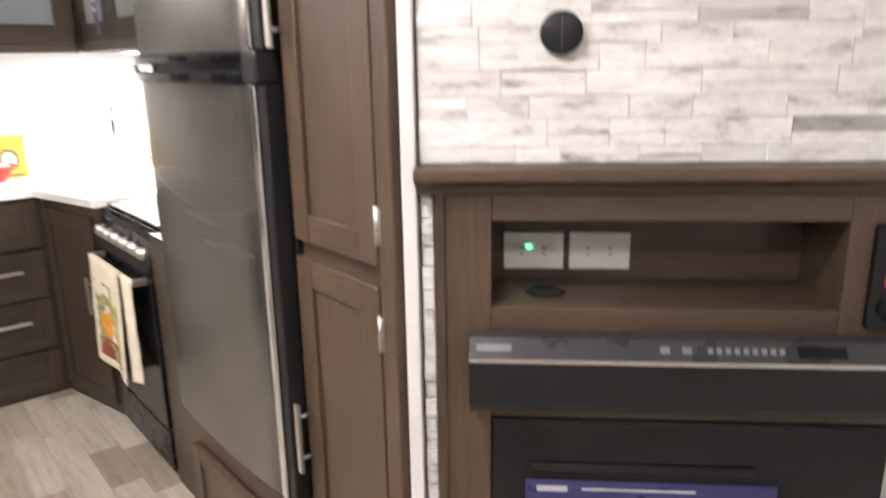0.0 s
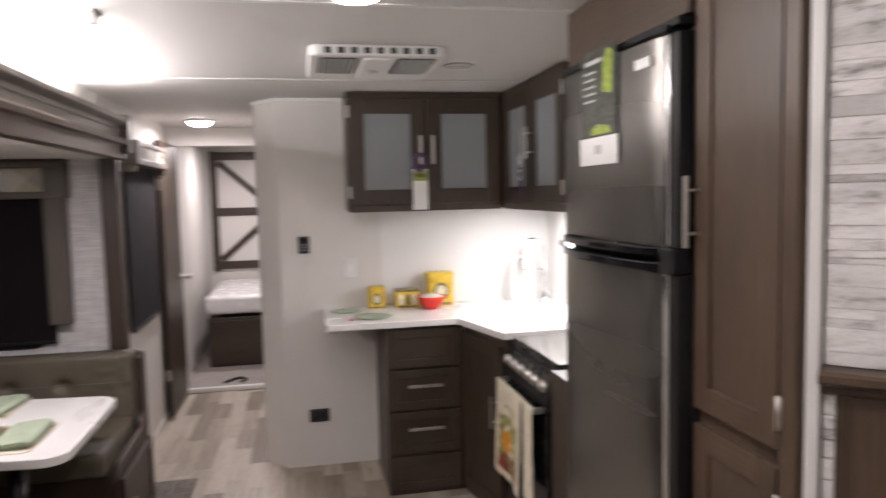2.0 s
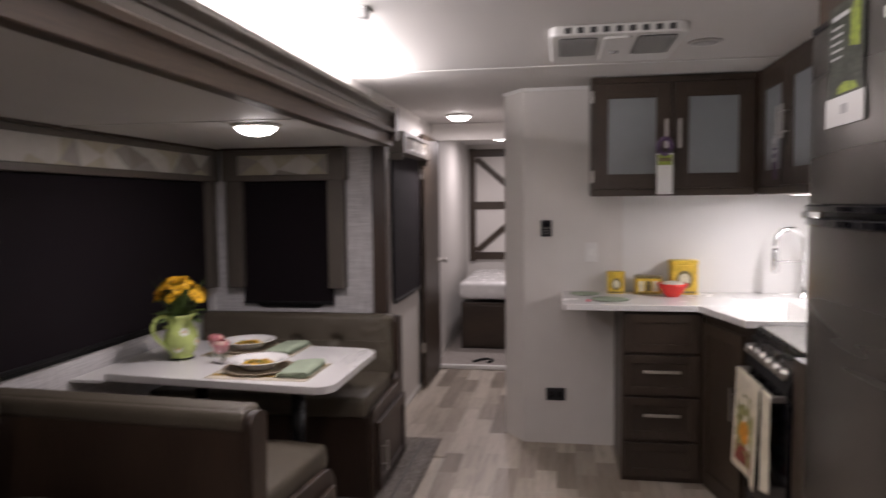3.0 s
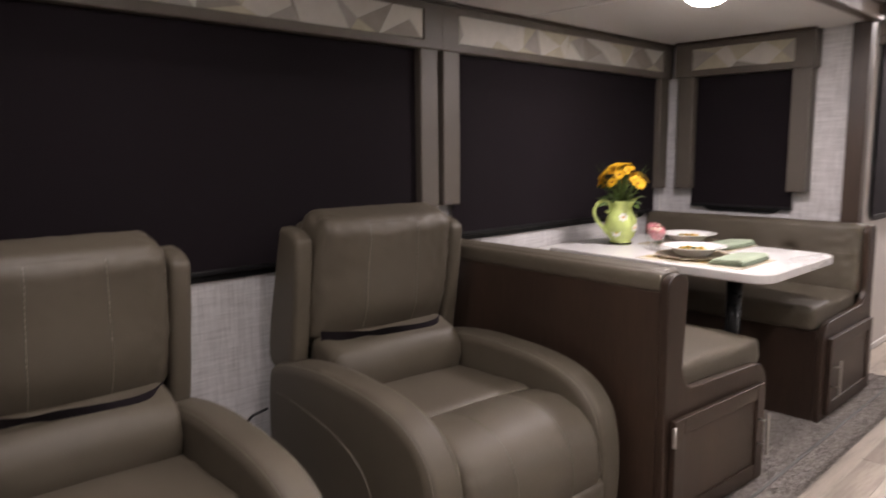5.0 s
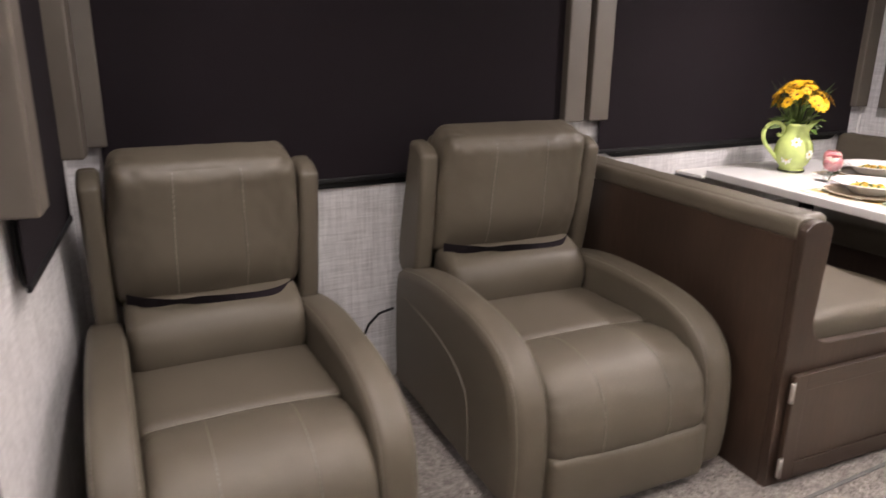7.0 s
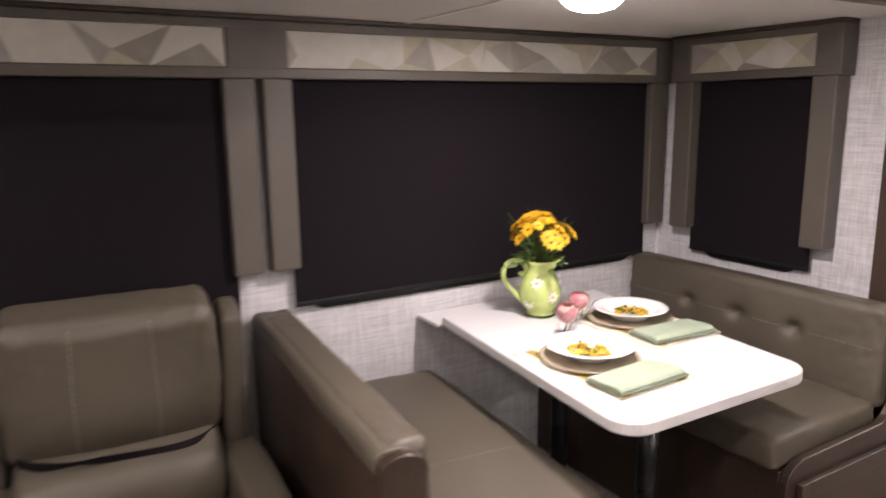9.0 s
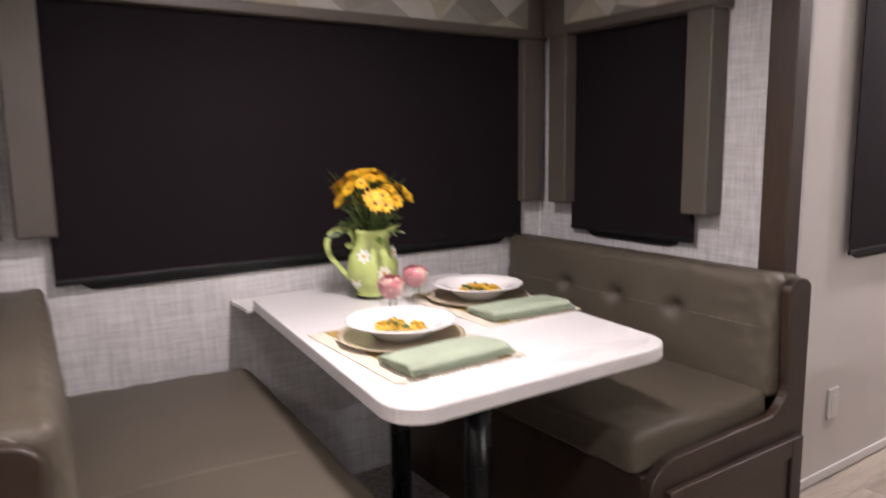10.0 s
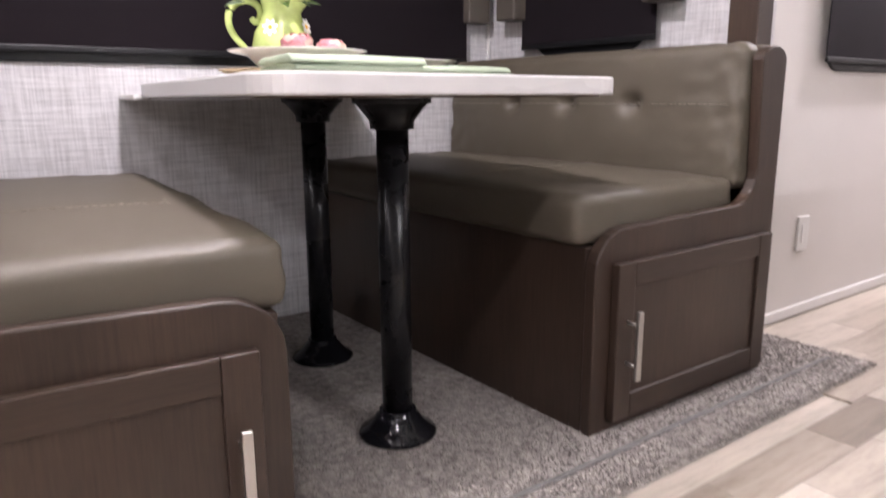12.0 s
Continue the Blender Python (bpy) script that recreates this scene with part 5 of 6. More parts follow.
# ---- entertainment centre on the angled wall ----
def entertainment():
    e = thing("entertainment_cabinet", A45, "stained wood entertainment cabinet with a mantel and open shelf", "cabinet")
    F = -0.012      # face of the frame
    u0, u1 = 0.030, 0.80
    nz0, nz1, nu0, nu1 = 1.062, 1.212, 0.118, 0.685
    fz0, fz1 = 0.35, 0.858
    sx1 = 0.80
    # face frame pieces butt together
    part("stile", box(u0, nu0, F, 0.010, 0, 1.262, 0.002), wood_z, e)
    part("stile", box(nu1, u1, F, 0.010, fz1 + 0.03, 1.262, 0.002), wood_z, e)
    part("rail", box(nu0, nu1, F, 0.010, nz1, 1.262, 0.002), wood_x, e)
    part("rail", box(nu0, nu1, F, 0.010, fz1, nz0, 0.002), wood_x, e)
    part("rail", box(nu0, u1, F, 0.010, 0, fz0, 0.002), wood_x, e)
    part("rail", box(nu1, u1, F, 0.010, fz1, fz1 + 0.0295, 0.002), wood_x, e)
    part("edge_bead", box(u0 - 0.008, u0 + 0.012, F - 0.006, 0.010, 0, 1.262, 0.004), wood_z, e)
    # niche
    part("niche_back", box(nu0 - 0.02, nu1 + 0.02, 0.165, 0.177, nz0 - 0.012, nz1 + 0.012), wood_x, e)
    part("niche_floor", box(nu0 - 0.02, nu1 + 0.02, 0.0105, 0.165, nz0 - 0.012, nz0, 0.001), wood_x, e)
    part("niche_top", box(nu0 - 0.02, nu1 + 0.02, 0.0105, 0.165, nz1, nz1 + 0.012), wood_x, e)
    for x in (nu0 - 0.0155, nu1 + 0.0035):
        part("niche_side", box(x, x + 0.012, 0.0105, 0.165, nz0, nz1), wood_z, e)
    # mantel: stepped moulding
    mantel = [(-0.052, 1.280), (-0.058, 1.286), (-0.058, 1.298), (-0.050, 1.304), (0.010, 1.304), (0.010, 1.256), (-0.018, 1.256), (-0.024, 1.262), (-0.030, 1.272), (-0.040, 1.276)]
    part("mantel", prism(mantel, u0 - 0.034, 0.80, "x", 0.002), wood_x, e, "stained wood mantel with stepped moulding")
    part("grommet", moved(lathe([(0.034, 0.0), (0.036, 0.003), (0.028, 0.004), (0.026, 0.001)], 28), pose(nu0 + 0.095, 0.075, nz0)), black_plastic, e, "black cable grommet", True)
    for i, x in enumerate((nu0 + 0.020, nu0 + 0.144)):
        o = thing("outlet_plate", A45 @ pose(x, 0.165, 1.080), "white double outlet plate in the shelf niche", "outlet", "outlet plates")
        part("plate", box(0, 0.114, -0.006, -0.0002, 0, 0.072, 0.003), white_trim, o)
        for k in range(2):
            rc = part("receptacle", prism(rounded(0.018 + 0.042 * k, 0.052 + 0.042 * k, 0.02, 0.052, 0.008), -0.0078, -0.0058, "y"), white_trim, o)
            for q in (-0.006, 0.006):
                part("slot", box(0.035 + 0.042 * k - 0.004, 0.035 + 0.042 * k + 0.004, -0.0086, -0.0077, 0.036 + q - 0.001, 0.036 + q + 0.001), black_plastic, rc)
        if i == 0:
            part("indicator", box(0.043, 0.053, -0.0098, -0.0079, 0.042, 0.048), green_led, o, "lit green indicator")
    # stereo panel right of the niche
    st = thing("stereo_panel", A45 @ pose(nu1 + 0.035, F - 0.001, 1.035), "black stereo control panel set in the cabinet face", "stereo")
    part("face", prism(rounded(0, 0.075, 0, 0.175, 0.008), -0.014, -0.0005, "y", 0.003), black_gloss, st)
    part("print", box(0.02, 0.045, -0.0155, -0.0142, 0.075, 0.09), red_print, st, "red mark")
    part("knob", moved(lathe([(0.018, 0), (0.017, 0.015), (0, 0.016)], 20), pose(0.035, -0.014, 0.035, 90)), black_plastic, st, smooth=True)
    # soundbar
    sb = thing("soundbar", A45 @ pose(0.082, F - 0.001, 0.892), "grey and black soundbar with a chrome strip", "soundbar")
    L = 0.71
    part("body", prism([(-0.004, 0), (-0.050, 0.004), (-0.058, 0.02), (-0.058, 0.094), (-0.004, 0.094)], 0, L, "x", 0.002), black_plastic, sb, "black grille")
    part("chrome_strip", prism([(-0.0595, 0.0945), (-0.0595, 0.1015), (-0.004, 0.1015), (-0.004, 0.0945)], 0, L, "x"), chrome, sb, "polished chrome strip")
    part("top_panel", prism([(-0.058, 0.102), (-0.034, 0.130), (-0.004, 0.131), (-0.004, 0.102)], 0, L, "x", 0.001), soundbar_grey, sb, "dark grey sloped control strip")
    ang = math.degrees(math.atan2(0.028, 0.024))
    face = pose(0, -0.046, 0.116) @ pose(0, 0, 0, ang)
    part("badge", moved(box(0.012, 0.070, -0.006, 0.006, 0.0008, 0.0016), face), faint_print, sb, "pale maker's mark")
    for i in range(2):
        part("button", moved(box(0.31 + 0.035 * i, 0.325 + 0.035 * i, -0.006, 0.006, 0.0008, 0.0016), face), faint_print, sb)
    for i in range(9):
        part("button", moved(box(0.385 + 0.014 * i, 0.393 + 0.014 * i, -0.005, 0.005, 0.0008, 0.0016), face), faint_print, sb)
    part("display", moved(box(0.525, 0.60, -0.010, 0.010, 0.0008, 0.0016), face), black_gloss, sb)
    # fireplace insert
    fp = thing("electric_fireplace", A45 @ pose(nu0 + 0.002, F - 0.0005, fz0 + 0.002), "black glass electric fireplace insert with a blue label", "fireplace")
    part("glass", box(0, 0.675, 0.0, 0.012, 0, fz1 - fz0 - 0.004, 0.002), black_gloss, fp)
    part("rim", box(0, 0.675, -0.004, 0.0, fz1 - fz0 - 0.012, fz1 - fz0 - 0.005, 0.001), black_plastic, fp)
    part("slot", box(0.065, 0.46, -0.008, -0.0002, 0.405, 0.418, 0.002), black_plastic, fp)
    lab = part("label_strip", box(0.060, 0.50, -0.004, -0.0003, 0.30, 0.383, 0.001), screen_blue, fp, "dark blue product label")
    part("print_bar", box(0.08, 0.135, -0.005, -0.0041, 0.362, 0.373), print_grey, lab)
    part("print_bar", box(0.16, 0.36, -0.005, -0.0041, 0.366, 0.370), print_grey, lab)
    sp = thing("wall_speaker", A45 @ pose(0.225, -0.002, 1.506), "round black cable cover on the stone wall", "cover")
    part("rim", moved(lathe([(0.030, 0.0), (0.033, 0.008), (0.031, 0.016), (0.027, 0.018), (0, 0.017)], 32), pose(0, 0, 0, 90)), black_plastic, sp, smooth=True)
    part("flap", box(-0.001, 0.001, -0.0195, -0.0165, -0.026, 0.026), vent_dark, sp)


entertainment()


# ---- small wall fittings ----
th = thing("thermostat", pose(PART_X, 0.289, 1.347, 0, 0, 90), "black wall control panel", "thermostat")
part("case", box(-0.032, 0.032, -0.018, -0.0002, -0.05, 0.05, 0.004), black_plastic, th)
part("screen", box(-0.02, 0.02, -0.0195, -0.0178, 0.015, 0.038), black_gloss, th)
for i in range(3):
    part("button", box(-0.018, 0.018, -0.0195, -0.0178, -0.035 + 0.016 * i, -0.026 + 0.016 * i, 0.001), mattress_grey, th)
ob = thing("wall_outlet", pose(PART_X, 0.345, 0.312, 0, 0, 90), "black double outlet low on the partition", "outlet")
part("plate", box(-0.06, 0.06, -0.010, -0.0002, -0.04, 0.04, 0.005), black_plastic, ob)
for x in (-0.025, 0.025):
    part("receptacle", prism(rounded(x - 0.018, x + 0.018, -0.018, 0.018, 0.006), -0.0125, -0.0098, "y"), black_gloss, ob)
sw = thing("light_switch", pose(PART_X, 0.56, 1.20, 0, 0, 90), "white light switch plate on the partition", "switch")
part("plate", box(-0.036, 0.036, -0.007, -0.0002, -0.058, 0.058, 0.003), white_trim, sw)
part("rocker", box(-0.012, 0.012, -0.010, -0.0068, -0.02, 0.02, 0.002), porcelain, sw)
hs = thing("hall_outlet", pose(-2.945, SIDE, 0.285, 0, 0, 180), "white outlet plate low on the hallway wall", "outlet")
part("plate", box(-0.036, 0.036, -0.007, -0.0002, -0.058, 0.058, 0.003), white_trim, hs)
part("receptacle", box(-0.014, 0.014, -0.0095, -0.0068, -0.03, 0.03, 0.002), porcelain, hs)

# ---- on the dinette table ----
TT = 0.772


def flower(r, rng):
    """A daisy: a ring of petals round a domed centre; two materials."""
    bm = bmesh.new()
    n = 11
    for ring, lift in ((1.0, 0.0), (0.72, 0.004)):
        for i in range(n):
            a = 2 * math.pi * (i + (0.5 if ring < 1 else 0)) / n + rng.uniform(-0.08, 0.08)
            d = Vector((math.cos(a), math.sin(a), 0))
            s = Vector((-d.y, d.x, 0))
            tip = rng.uniform(-0.2, 0.35)
            pts = [d * 0.15 * r, d * 0.55 * r * ring + s * 0.17 * r, d * r * ring + Vector((0, 0, tip * r * 0.4)), d * 0.55 * r * ring - s * 0.17 * r]
            vs = [bm.verts.new(p + Vector((0, 0, lift + 0.12 * r * (p.length / r)))) for p in pts]
            bm.faces.new(vs).smooth = True
    dome = lathe([(0.26 * r, 0.0), (0.24 * r, 0.09 * r), (0.12 * r, 0.17 * r), (0, 0.19 * r)], 10)
    for f in dome.faces:
        f.material_index = 1
    return join(bm, dome)


def pitcher_with_flowers():
    p = thing("pitcher", pose(-1.420, -1.428, TT, 0, 0, 146) @ Matrix.Scale(1.04, 4), "lime green ceramic pitcher painted with white daisies", "pitcher")
    prof = [(0.050, 0.0), (0.053, 0.004), (0.052, 0.014), (0.046, 0.020), (0.062, 0.040), (0.074, 0.070), (0.077, 0.092), (0.070, 0.125), (0.053, 0.155), (0.046, 0.175), (0.049, 0.195), (0.054, 0.208), (0.050, 0.206), (0.044, 0.19), (0.042, 0.17)]
    bm = lathe(prof, 40)
    for v in bm.verts:      # pull the lip out into a spout
        if v.co.z > 0.172:
            a = math.atan2(v.co.y, v.co.x)
            k = max(0, math.cos(a)) ** 5 * (v.co.z - 0.172) / 0.036
            v.co.x += 0.034 * k
            v.co.z += 0.014 * k
    part("body", bm, green_glaze, p, "", True)
    part("base_band", lathe([(0.0535, 0.003), (0.0548, 0.006), (0.0538, 0.011), (0.0525, 0.012)], 40), black_gloss, p, "black painted base band", True)
    handle = flowing([(-0.076, 0, 0.163), (-0.068, 0, 0.154), (-0.056, 0, 0.160), (-0.052, 0, 0.176), (-0.060, 0, 0.194), (-0.082, 0, 0.206), (-0.110, 0, 0.202), (-0.130, 0, 0.180), (-0.134, 0, 0.150), (-0.122, 0, 0.120), (-0.101, 0, 0.095), (-0.082, 0, 0.072), (-0.064, 0, 0.052)], 4)
    part("handle", tube(handle, [0.0075 + 0.002 * math.sin(math.pi * i / (len(handle) - 1)) for i in range(len(handle))], 12), green_glaze, p, "looped and curled green handle")
    for a, z in ((-60, 0.085), (5, 0.06), (-105, 0.135), (-20, 0.14), (-130, 0.06), (75, 0.09), (150, 0.08)):
        rr = 0.0775 if 0.06 < z < 0.11 else 0.067
        daisy = bmesh.new()
        daisy.faces.new([daisy.verts.new(((0.0125 + 0.0095 * abs(math.cos(3.5 * t))) * math.cos(t), (0.0125 + 0.0095 * abs(math.cos(3.5 * t))) * math.sin(t), 0)) for t in (2 * math.pi * i / 56 for i in range(56))])
        part("painted_daisy", moved(daisy, Matrix.Rotation(radians(a), 4, "Z") @ pose(rr + 0.002, 0, z, 0, 90 - (12 if z > 0.1 else -8))), petal_white, p, "white painted daisy")
        part("daisy_centre", moved(lathe([(0.006, 0), (0.005, 0.0012), (0, 0.0015)], 10), Matrix.Rotation(radians(a), 4, "Z") @ pose(rr + 0.002, 0, z, 0, 90 - (12 if z > 0.1 else -8))), petal_yellow, p)
    b = thing("flower_bouquet", pose(-1.420, -1.428, TT + 0.165), "bunch of yellow and orange daisies with green leaves in the pitcher", "flowers")
    rng = random.Random(21)
    heads = []
    for i in range(46):
        a, e = rng.uniform(0, 2 * math.pi), rng.uniform(0.15, 1.45)
        d = Vector((math.cos(a) * math.cos(e), math.sin(a) * math.cos(e), math.sin(e)))
        q = Vector((0, 0, 0.115)) + Vector((d.x * 0.118, d.y * 0.118, d.z * 0.108)) * rng.uniform(0.85, 1.08)
        heads.append((q, d))
    for q, d in heads:
        part("stem", tube([(d.x * 0.012, d.y * 0.012, 0.0), tuple(q * 0.55), tuple(q)], 0.0018, 5), leaf_green, b)
    for q, d in heads:
        f = part("flower", flower(rng.uniform(0.027, 0.035), rng), [petal_yellow, petal_core], b)
        f.matrix_local = Matrix.Translation(q) @ (d + Vector((rng.uniform(-0.3, 0.3), rng.uniform(-0.3, 0.3), 0.2))).to_track_quat("Z", "Y").to_matrix().to_4x4()
    for i in range(44):
        a = rng.uniform(0, 2 * math.pi)
        z = rng.uniform(0.035, 0.13)
        rr = rng.uniform(0.02, 0.10)
        l = rng.uniform(0.03, 0.06)
        bm = bmesh.new()
        w = l * 0.26
        v = [bm.verts.new(c) for c in ((0, 0, 0), (l * 0.35, w, 0.004), (l, 0, -0.006), (l * 0.35, -w, 0.004), (l * 0.4, 0, -0.003))]
        for t3 in ((0, 1, 4), (1, 2, 4), (2, 3, 4), (3, 0, 4)):
            bm.faces.new([v[k] for k in t3])
        part("leaf", moved(bm, pose(rr * math.cos(a), rr * math.sin(a), z, rng.uniform(-40, 40), rng.uniform(-50, 20), math.degrees(a))), leaf_green, b)
    for i in range(12):
        a = rng.uniform(0, 2 * math.pi)
        twig = tube([(0.02 * math.cos(a), 0.02 * math.sin(a), 0.06), (0.07 * math.cos(a), 0.07 * math.sin(a), 0.16), (0.13 * math.cos(a), 0.13 * math.sin(a), 0.20 + 0.04 * rng.random())], [0.0012, 0.0010, 0.0005], 4)
        part("twig", twig, leaf_green, b, "thin green twig")


pitcher_with_flowers()


def place_setting(x, y, seed):
    rng = random.Random(seed)
    z = TT
    m = thing("placemat", pose(x - 0.128, y + 0.10, z), "cream woven placemat with gold bands", "placemat", "placemats")
    bm = prism([(0.165 + 0.002 * rng.random(), -0.22), (0.168, 0.22), (-0.168, 0.22), (-0.165, -0.22)], 0.0002, 0.003)
    part("cloth", bm, mat_cream, m)
    for xx in (0.105, -0.115):
        part("band", box(xx - 0.017, xx + 0.017, -0.218, 0.218, 0.0031, 0.0042), mat_gold, m, "gold woven band")
    for s in (-1, 1):
        fr = bmesh.new()
        for i in range(30):
            xx = -0.16 + 0.32 * i / 29
            tube([(xx, s * 0.219, 0.0015), (xx + rng.uniform(-0.004, 0.004), s * (0.231 + 0.004 * rng.random()), 0.0012)], 0.0012, 4, fr)
        part("fringe", fr, mat_cream, m)
    c = thing("charger_plate", pose(x - 0.135, y + 0.045, z + 0.0042), "bronze tinted glass charger plate on the placemat", "plate", "chargers")
    part("disc", lathe([(0.10, 0.0), (0.135, 0.004), (0.155, 0.011), (0.157, 0.013), (0.150, 0.012), (0.10, 0.006), (0.0, 0.006)], 48), charger_gold, c, smooth=True)
    p = thing("pasta_plate", pose(x - 0.135, y + 0.045, z + 0.0105), "white wide-rimmed pasta plate on a charger", "plate", "pasta plates")
    part("dish", lathe([(0.05, 0.0), (0.065, 0.002), (0.085, 0.020), (0.100, 0.034), (0.133, 0.041), (0.138, 0.0435), (0.132, 0.0445), (0.098, 0.0375), (0.080, 0.022), (0.060, 0.010), (0.0, 0.008)], 56), porcelain, p, smooth=True)
    f = thing("pasta_portion", pose(x - 0.135, y + 0.045, z + 0.020), "heap of yellow pasta with green bits in the plate", "pasta")
    for i in range(46):
        a, rr = rng.uniform(0, 6.28), 0.062 * math.sqrt(rng.random())
        h = 0.004 + 0.022 * (1 - (rr / 0.07) ** 2) * rng.random()
        l = rng.uniform(0.010, 0.018)
        pm = moved(tube([(-l, 0, 0), (-l * 0.5, 0.003, 0.002), (l * 0.5, 0.003, 0.002), (l, 0, 0)], [0.0035, 0.005, 0.005, 0.0035], 7), pose(rr * math.cos(a), rr * math.sin(a), h + 0.004, rng.uniform(-25, 25), rng.uniform(-25, 25), rng.uniform(0, 360)))
        part("herb" if i % 6 == 0 else "pasta_tube", pm, leaf_green if i % 6 == 0 else pasta_mat, f)
    n = thing("napkin", pose(x - 0.125, y + 0.245, z + 0.0043, 0, 0, rng.uniform(-4, 4)), "folded sage green cloth napkin on the placemat", "napkin", "napkins")
    layer = flowing([(-0.062, 0.001), (-0.070, 0.005), (-0.062, 0.011), (0.0, 0.0125), (0.062, 0.0135), (0.071, 0.007), (0.062, 0.001), (0.0, 0.0005)], 5, True)
    part("fold", upholstered(layer, -0.150, 0.128, 0.004, 0.0005, 0.0016, seed, 16), napkin_green, n, "", True)
    upper = flowing([(-0.050, 0.0135), (-0.060, 0.017), (-0.050, 0.022), (0.0, 0.026), (0.050, 0.029), (0.068, 0.022), (0.066, 0.015), (0.0, 0.0135)], 5, True)
    part("fold", moved(upholstered(upper, -0.134, 0.136, 0.005, 0.001, 0.0028, seed + 3, 16), pose(0, 0.002, 0, 0, 0, 1.2)), napkin_green, n, "", True)
    k = thing("fork", pose(x - 0.015, y + 0.02, z + 0.0045, 0, 0, 84), "silver fork beside the plate", "fork", "forks")
    part("handle", tube([(-0.10, 0, 0.003), (-0.02, 0, 0.004), (0.03, 0, 0.006)], [0.004, 0.003, 0.003], 8), chrome, k)
    part("tines", prism([(0.03, -0.004), (0.045, -0.011), (0.085, -0.010), (0.085, 0.010), (0.045, 0.011), (0.03, 0.004)], 0.004, 0.006), chrome, k)


place_setting(-1.105, -1.000, 3)
place_setting(-1.520, -1.240, 5)


def flower_glass(x, y, seed):
    rng = random.Random(seed)
    g = thing("tumbler", pose(x, y, TT), "clear glass tumbler holding a full pink rose", "glass", "tumblers with roses")
    part("glass", lathe([(0.030, 0.0), (0.032, 0.003), (0.034, 0.03), (0.040, 0.085), (0.0385, 0.0855), (0.0325, 0.03), (0.030, 0.008), (0.0, 0.007)], 28), clear_glass, g, smooth=True)
    rose = bmesh.new()
    for layer, (r, n, low, high) in enumerate(((0.036, 6, 150, 62), (0.034, 6, 140, 44), (0.029, 5, 120, 28), (0.022, 4, 110, 14), (0.013, 3, 100, 4))):
        for k in range(n):
            t0 = 2 * math.pi * (k + 0.37 * layer) / n
            span = 1.25 * math.pi / n
            grid = []
            for iu in range(5):
                row = []
                for iv in range(5):
                    u, v = iu / 2 - 1, iv / 4
                    pol = radians(low + (high - low) * v * (1 - 0.10 * u * u))
                    az = t0 + u * span * (0.75 + 0.35 * math.sin(math.pi * v))
                    q = r * (1 + 0.10 * v ** 4 * (1 if layer < 3 else 0) + 0.03 * rng.random())
                    row.append(rose.verts.new((q * math.sin(pol) * math.cos(az), q * math.sin(pol) * math.sin(az), q * math.cos(pol))))
                grid.append(row)
            pale = rng.random() < 0.4
            for iu in range(4):
                for iv in range(4):
                    f = rose.faces.new((grid[iu][iv], grid[iu + 1][iv], grid[iu + 1][iv + 1], grid[iu][iv + 1]))
                    f.smooth = True
                    f.material_index = 1 if pale else 0
    part("rose", moved(rose, pose(0, 0, 0.082, rng.uniform(-15, 15), rng.uniform(-15, 15))), [rose_pink, rose_pale], g, "full pink rose with paler petals")
    for i in range(2):
        a = 2 * math.pi * i / 5
        stem = tube([(0.012 * math.cos(a), 0.012 * math.sin(a), 0.011), (0.016 * math.cos(a + 1), 0.016 * math.sin(a + 1), 0.055)], 0.0022, 5)
        part("stem", stem, leaf_green, g)


flower_glass(-1.348, -1.188, 1)
flower_glass(-1.488, -1.285, 2)

# ---- on the worktop ----
def tin(x, y, w, d, h, label, style):
    t = thing("tin", pose(x, y, CT, 0, 0, 90), label, "tin", "tins on the worktop")
    part("body", prism(rounded(-w / 2, w / 2, -d / 2, d / 2, 0.014, 5), 0.0, h * 0.86, "z", 0.002), tin_yellow, t, "yellow printed tin")
    part("lid", prism(rounded(-w / 2 - 0.002, w / 2 + 0.002, -d / 2 - 0.002, d / 2 + 0.002, 0.015, 5), h * 0.861, h, "z", 0.004), tin_label if style == 1 else tin_yellow, t, "close-fitting lid")
    fy = -d / 2 - 0.0012
    if style == 0:
        part("print", prism([(w * 0.3 * math.cos(a / 16 * 6.2832), h * 0.44 + h * 0.27 * math.sin(a / 16 * 6.2832)) for a in range(16)], fy, fy + 0.0011, "y"), tin_label, t, "dark oval print")
        part("print", prism([(w * 0.2 * math.cos(a / 16 * 6.2832), h * 0.44 + h * 0.18 * math.sin(a / 16 * 6.2832)) for a in range(16)], fy - 0.001, fy - 0.0001, "y"), tin_white, t)
    else:
        for i in range(3):
            part("print", box(-w * 0.38 + i * w * 0.27, -w * 0.38 + i * w * 0.27 + w * 0.2, fy, fy + 0.0011, h * 0.16, h * 0.72), tin_white if i != 1 else tin_label, t)
    part("print_bar", box(-w * 0.4, w * 0.4, fy, fy + 0.0011, h * 0.04, h * 0.10), tin_label, t)


tin(-2.615, 0.700, 0.098, 0.085, 0.130, "small yellow printed food tin on the worktop", 0)
tin(-2.605, 0.885, 0.150, 0.09, 0.108, "low wide yellow printed food tin on the worktop", 1)
tin(-2.615, 1.085, 0.155, 0.11, 0.200, "large yellow printed food tin on the worktop", 0)
bw = thing("bowl", pose(-2.47, 1.005, CT), "red glazed bowl filled with pale snacks", "bowl")
part("dish", lathe([(0.035, 0.0), (0.040, 0.004), (0.060, 0.026), (0.080, 0.062), (0.086, 0.078), (0.082, 0.078), (0.074, 0.058), (0.05, 0.02), (0.0, 0.012)], 36), red_glaze, bw, smooth=True)
fill = lathe([(0.077, 0.062), (0.06, 0.078), (0.03, 0.088), (0.0, 0.090)], 24)
for v in fill.verts:
    v.co.z += 0.008 * noise.noise(v.co * 90)
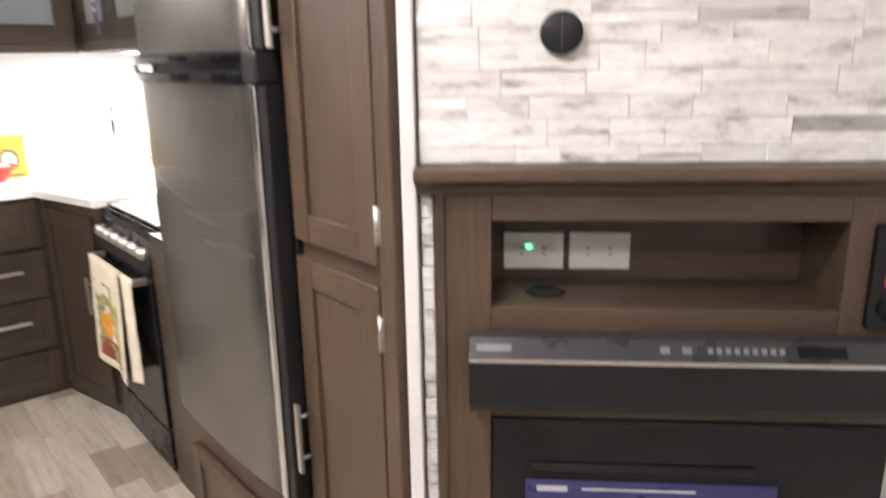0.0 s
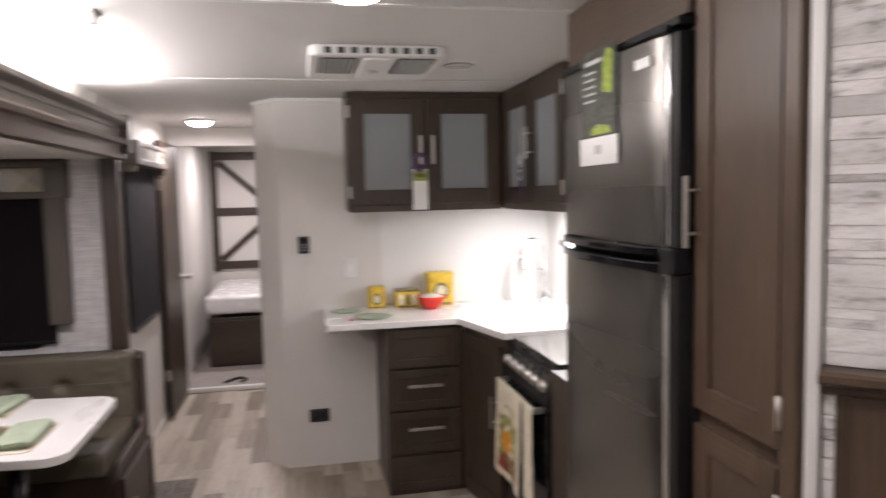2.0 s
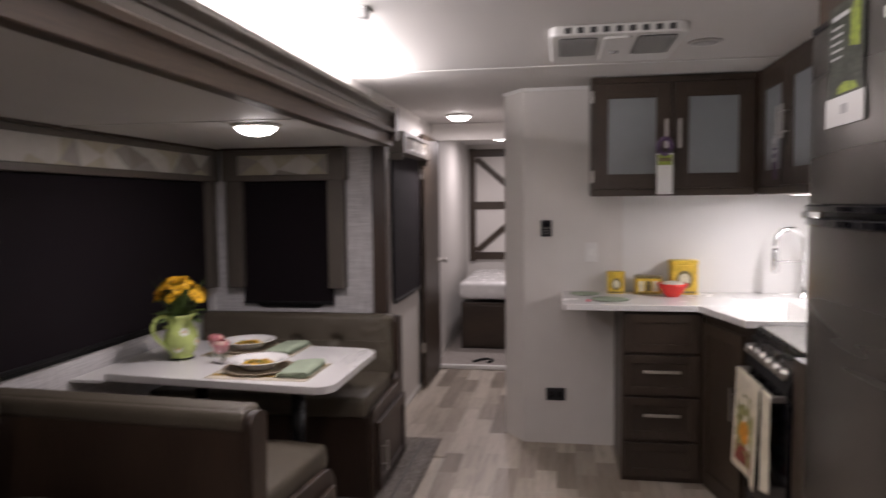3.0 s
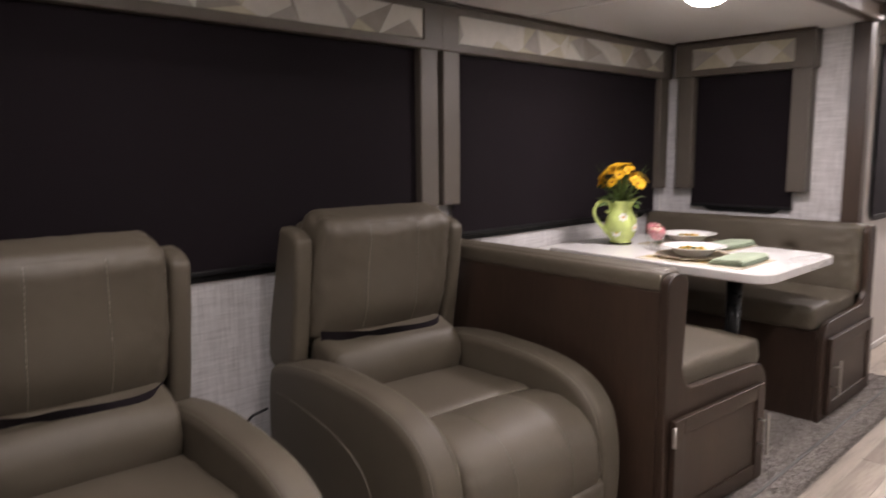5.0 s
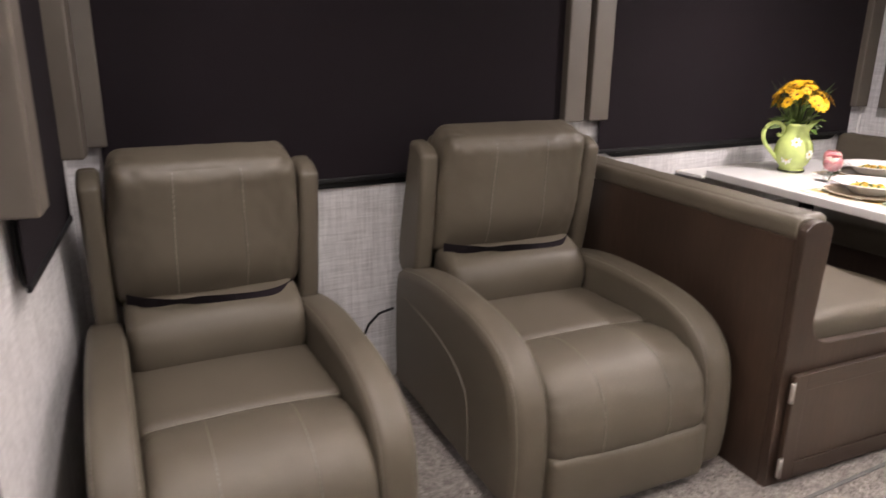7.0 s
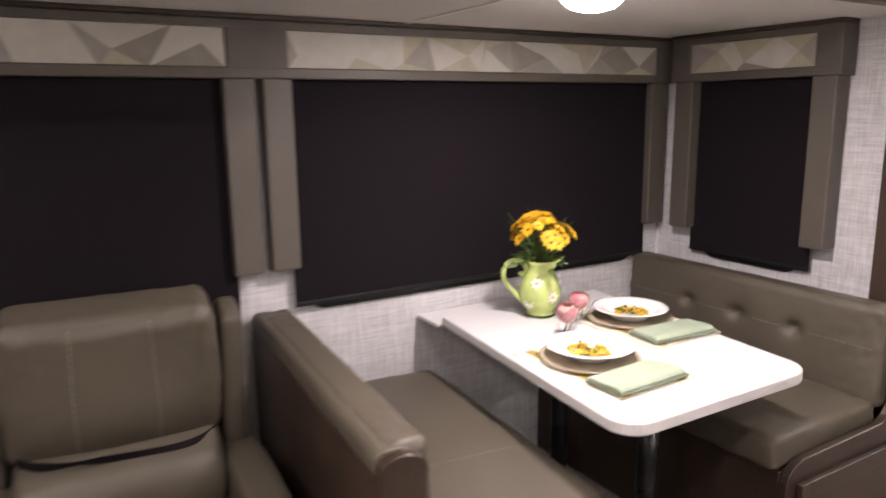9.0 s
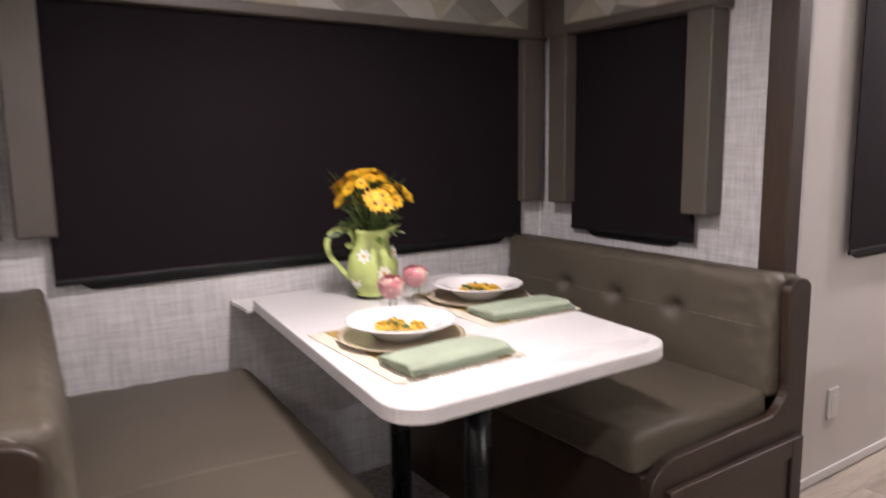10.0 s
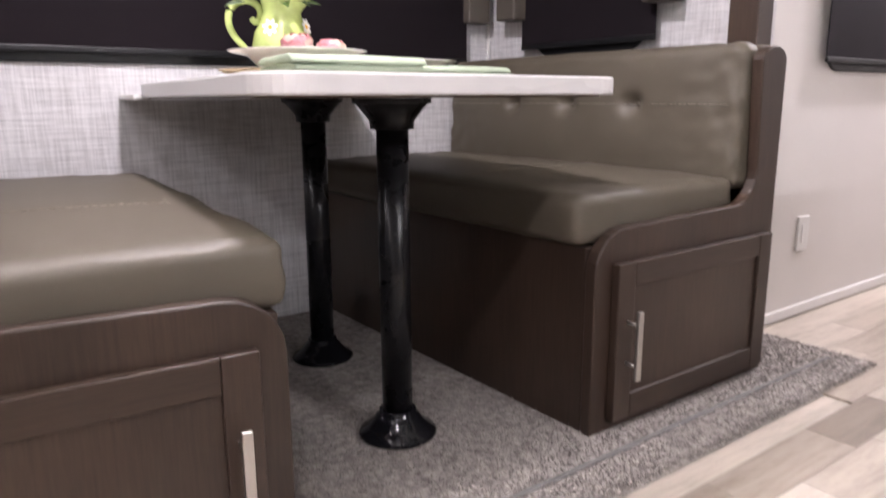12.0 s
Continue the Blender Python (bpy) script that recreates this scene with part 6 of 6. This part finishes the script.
part("snack_heap", fill, mat_cream, bw, "pale crumbly snacks", True)
for x, y, r in ((-2.30, 0.645, 0.105), (-2.53, 0.515, 0.085)):
    gl = thing("plate", pose(x, y, CT), "flat pale green glass plate on the worktop", "plate", "plates on the worktop")
    part("disc", lathe([(r * 0.7, 0.0), (r, 0.005), (r, 0.007), (r * 0.72, 0.003), (0, 0.003)], 40), napkin_green, gl, smooth=True)
lid = thing("bottle_cap", pose(-2.235, 0.525, CT), "small pink bottle cap on the worktop", "cap")
part("cap", lathe([(0.014, 0), (0.014, 0.010), (0, 0.011)], 16), rose_pink, lid)

# ---- stones of the feature wall ----
def block(w, h, d, rng, cham=0.0016):
    """A split stone: chamfered front, its corners a little off; origin at its lower left back corner."""
    j = lambda k=0.0008: rng.uniform(-k, k)
    back_v = [(0, 0, 0), (w, 0, 0), (w, 0, h), (0, 0, h)]
    mid_v = [(x, -d + cham + j(), z) for x, _, z in back_v]
    c = cham
    front = [(c + j(), -d + j(), c + j()), (w - c + j(), -d + j(), c + j()), (w - c + j(), -d + j(), h - c + j()), (c + j(), -d + j(), h - c + j())]
    ctr = [(w / 2 + j(), -d - 0.0004 + j(0.001), h / 2 + j())]
    faces = []
    for a, b in ((0, 4), (4, 8)):
        faces += [(a + i, a + (i + 1) % 4, b + (i + 1) % 4, b + i) for i in range(4)]
    faces += [(8, 9, 12), (9, 10, 12), (10, 11, 12), (11, 8, 12)]
    me = bpy.data.meshes.new("stone")
    me.from_pydata(back_v + mid_v + front + ctr, [], faces)
    me.materials.append(stone_mat)
    return me


rng = random.Random(14)
inv = stone_wall.matrix_world.inverted()
z = 1.306
while z < CEIL - 0.012:
    h = min(rng.choice((0.026, 0.032, 0.036, 0.040, 0.044)), CEIL - z - 0.002)
    u = 0.0
    while u < 0.80:
        w = rng.uniform(0.07, 0.21)
        w = min(w, 0.812 - u)
        if w < 0.02:
            break
        cuts = [(0, h)] if rng.random() > 0.22 else [(0, h * 0.45), (h * 0.45, h)]
        for c0, c1 in cuts:
            s = new("stone", block(w - 0.0004, c1 - c0 - 0.0005, rng.uniform(0.010, 0.016), rng, 0.0007))
            s.parent = stone_wall
            s.matrix_local = A45 @ pose(u, 0.0125, z + c0)
        u += w
    z += h
z = 0.0
while z < 1.255:      # narrow strip beside the cabinet
    h = rng.choice((0.03, 0.036, 0.040, 0.046))
    s = new("stone", block(0.021, h - 0.0015, rng.uniform(0.008, 0.018), rng))
    s.parent = stone_wall
    s.matrix_local = A45 @ pose(0.0, 0.0125, z)
    z += h

# ---- planks of the floor ----
planks = bpy.data.objects["floor"]
shapes = []
for length in (0.30, 0.38, 0.46, 0.54, 0.62):
    bm = box(0, length - 0.0012, 0, 0.1088, -0.006, 0.0)
    me = bpy.data.meshes.new("plank")
    bm.to_mesh(me)
    bm.free()
    me.materials.append(plank_mat)
    shapes.append((length, me))
rng = random.Random(5)
for row in range(14):
    y = -0.305 + 0.11 * row
    x = -4.58 + rng.uniform(-0.4, 0.0)
    while x < 1.5:
        length, me = rng.choice(shapes)
        if x >= -4.58 and not (x + length < PART_X - 0.2 and y > 0.02) and not (-2.7 < x and x + length < -2.2 and y > 0.75):
            s = new("plank", me)
            s.parent = planks
            s.location = (x, y, 0)
        x += length
y = -0.415
for row in range(3):      # hallway side, beyond the carpet
    x = -4.58
    while x < -2.40:
        length, me = rng.choice(shapes)
        if x < -2.30:
            s = new("plank", me)
            s.parent = planks
            s.location = (x, y, 0)
        x += length
    y -= 0.11
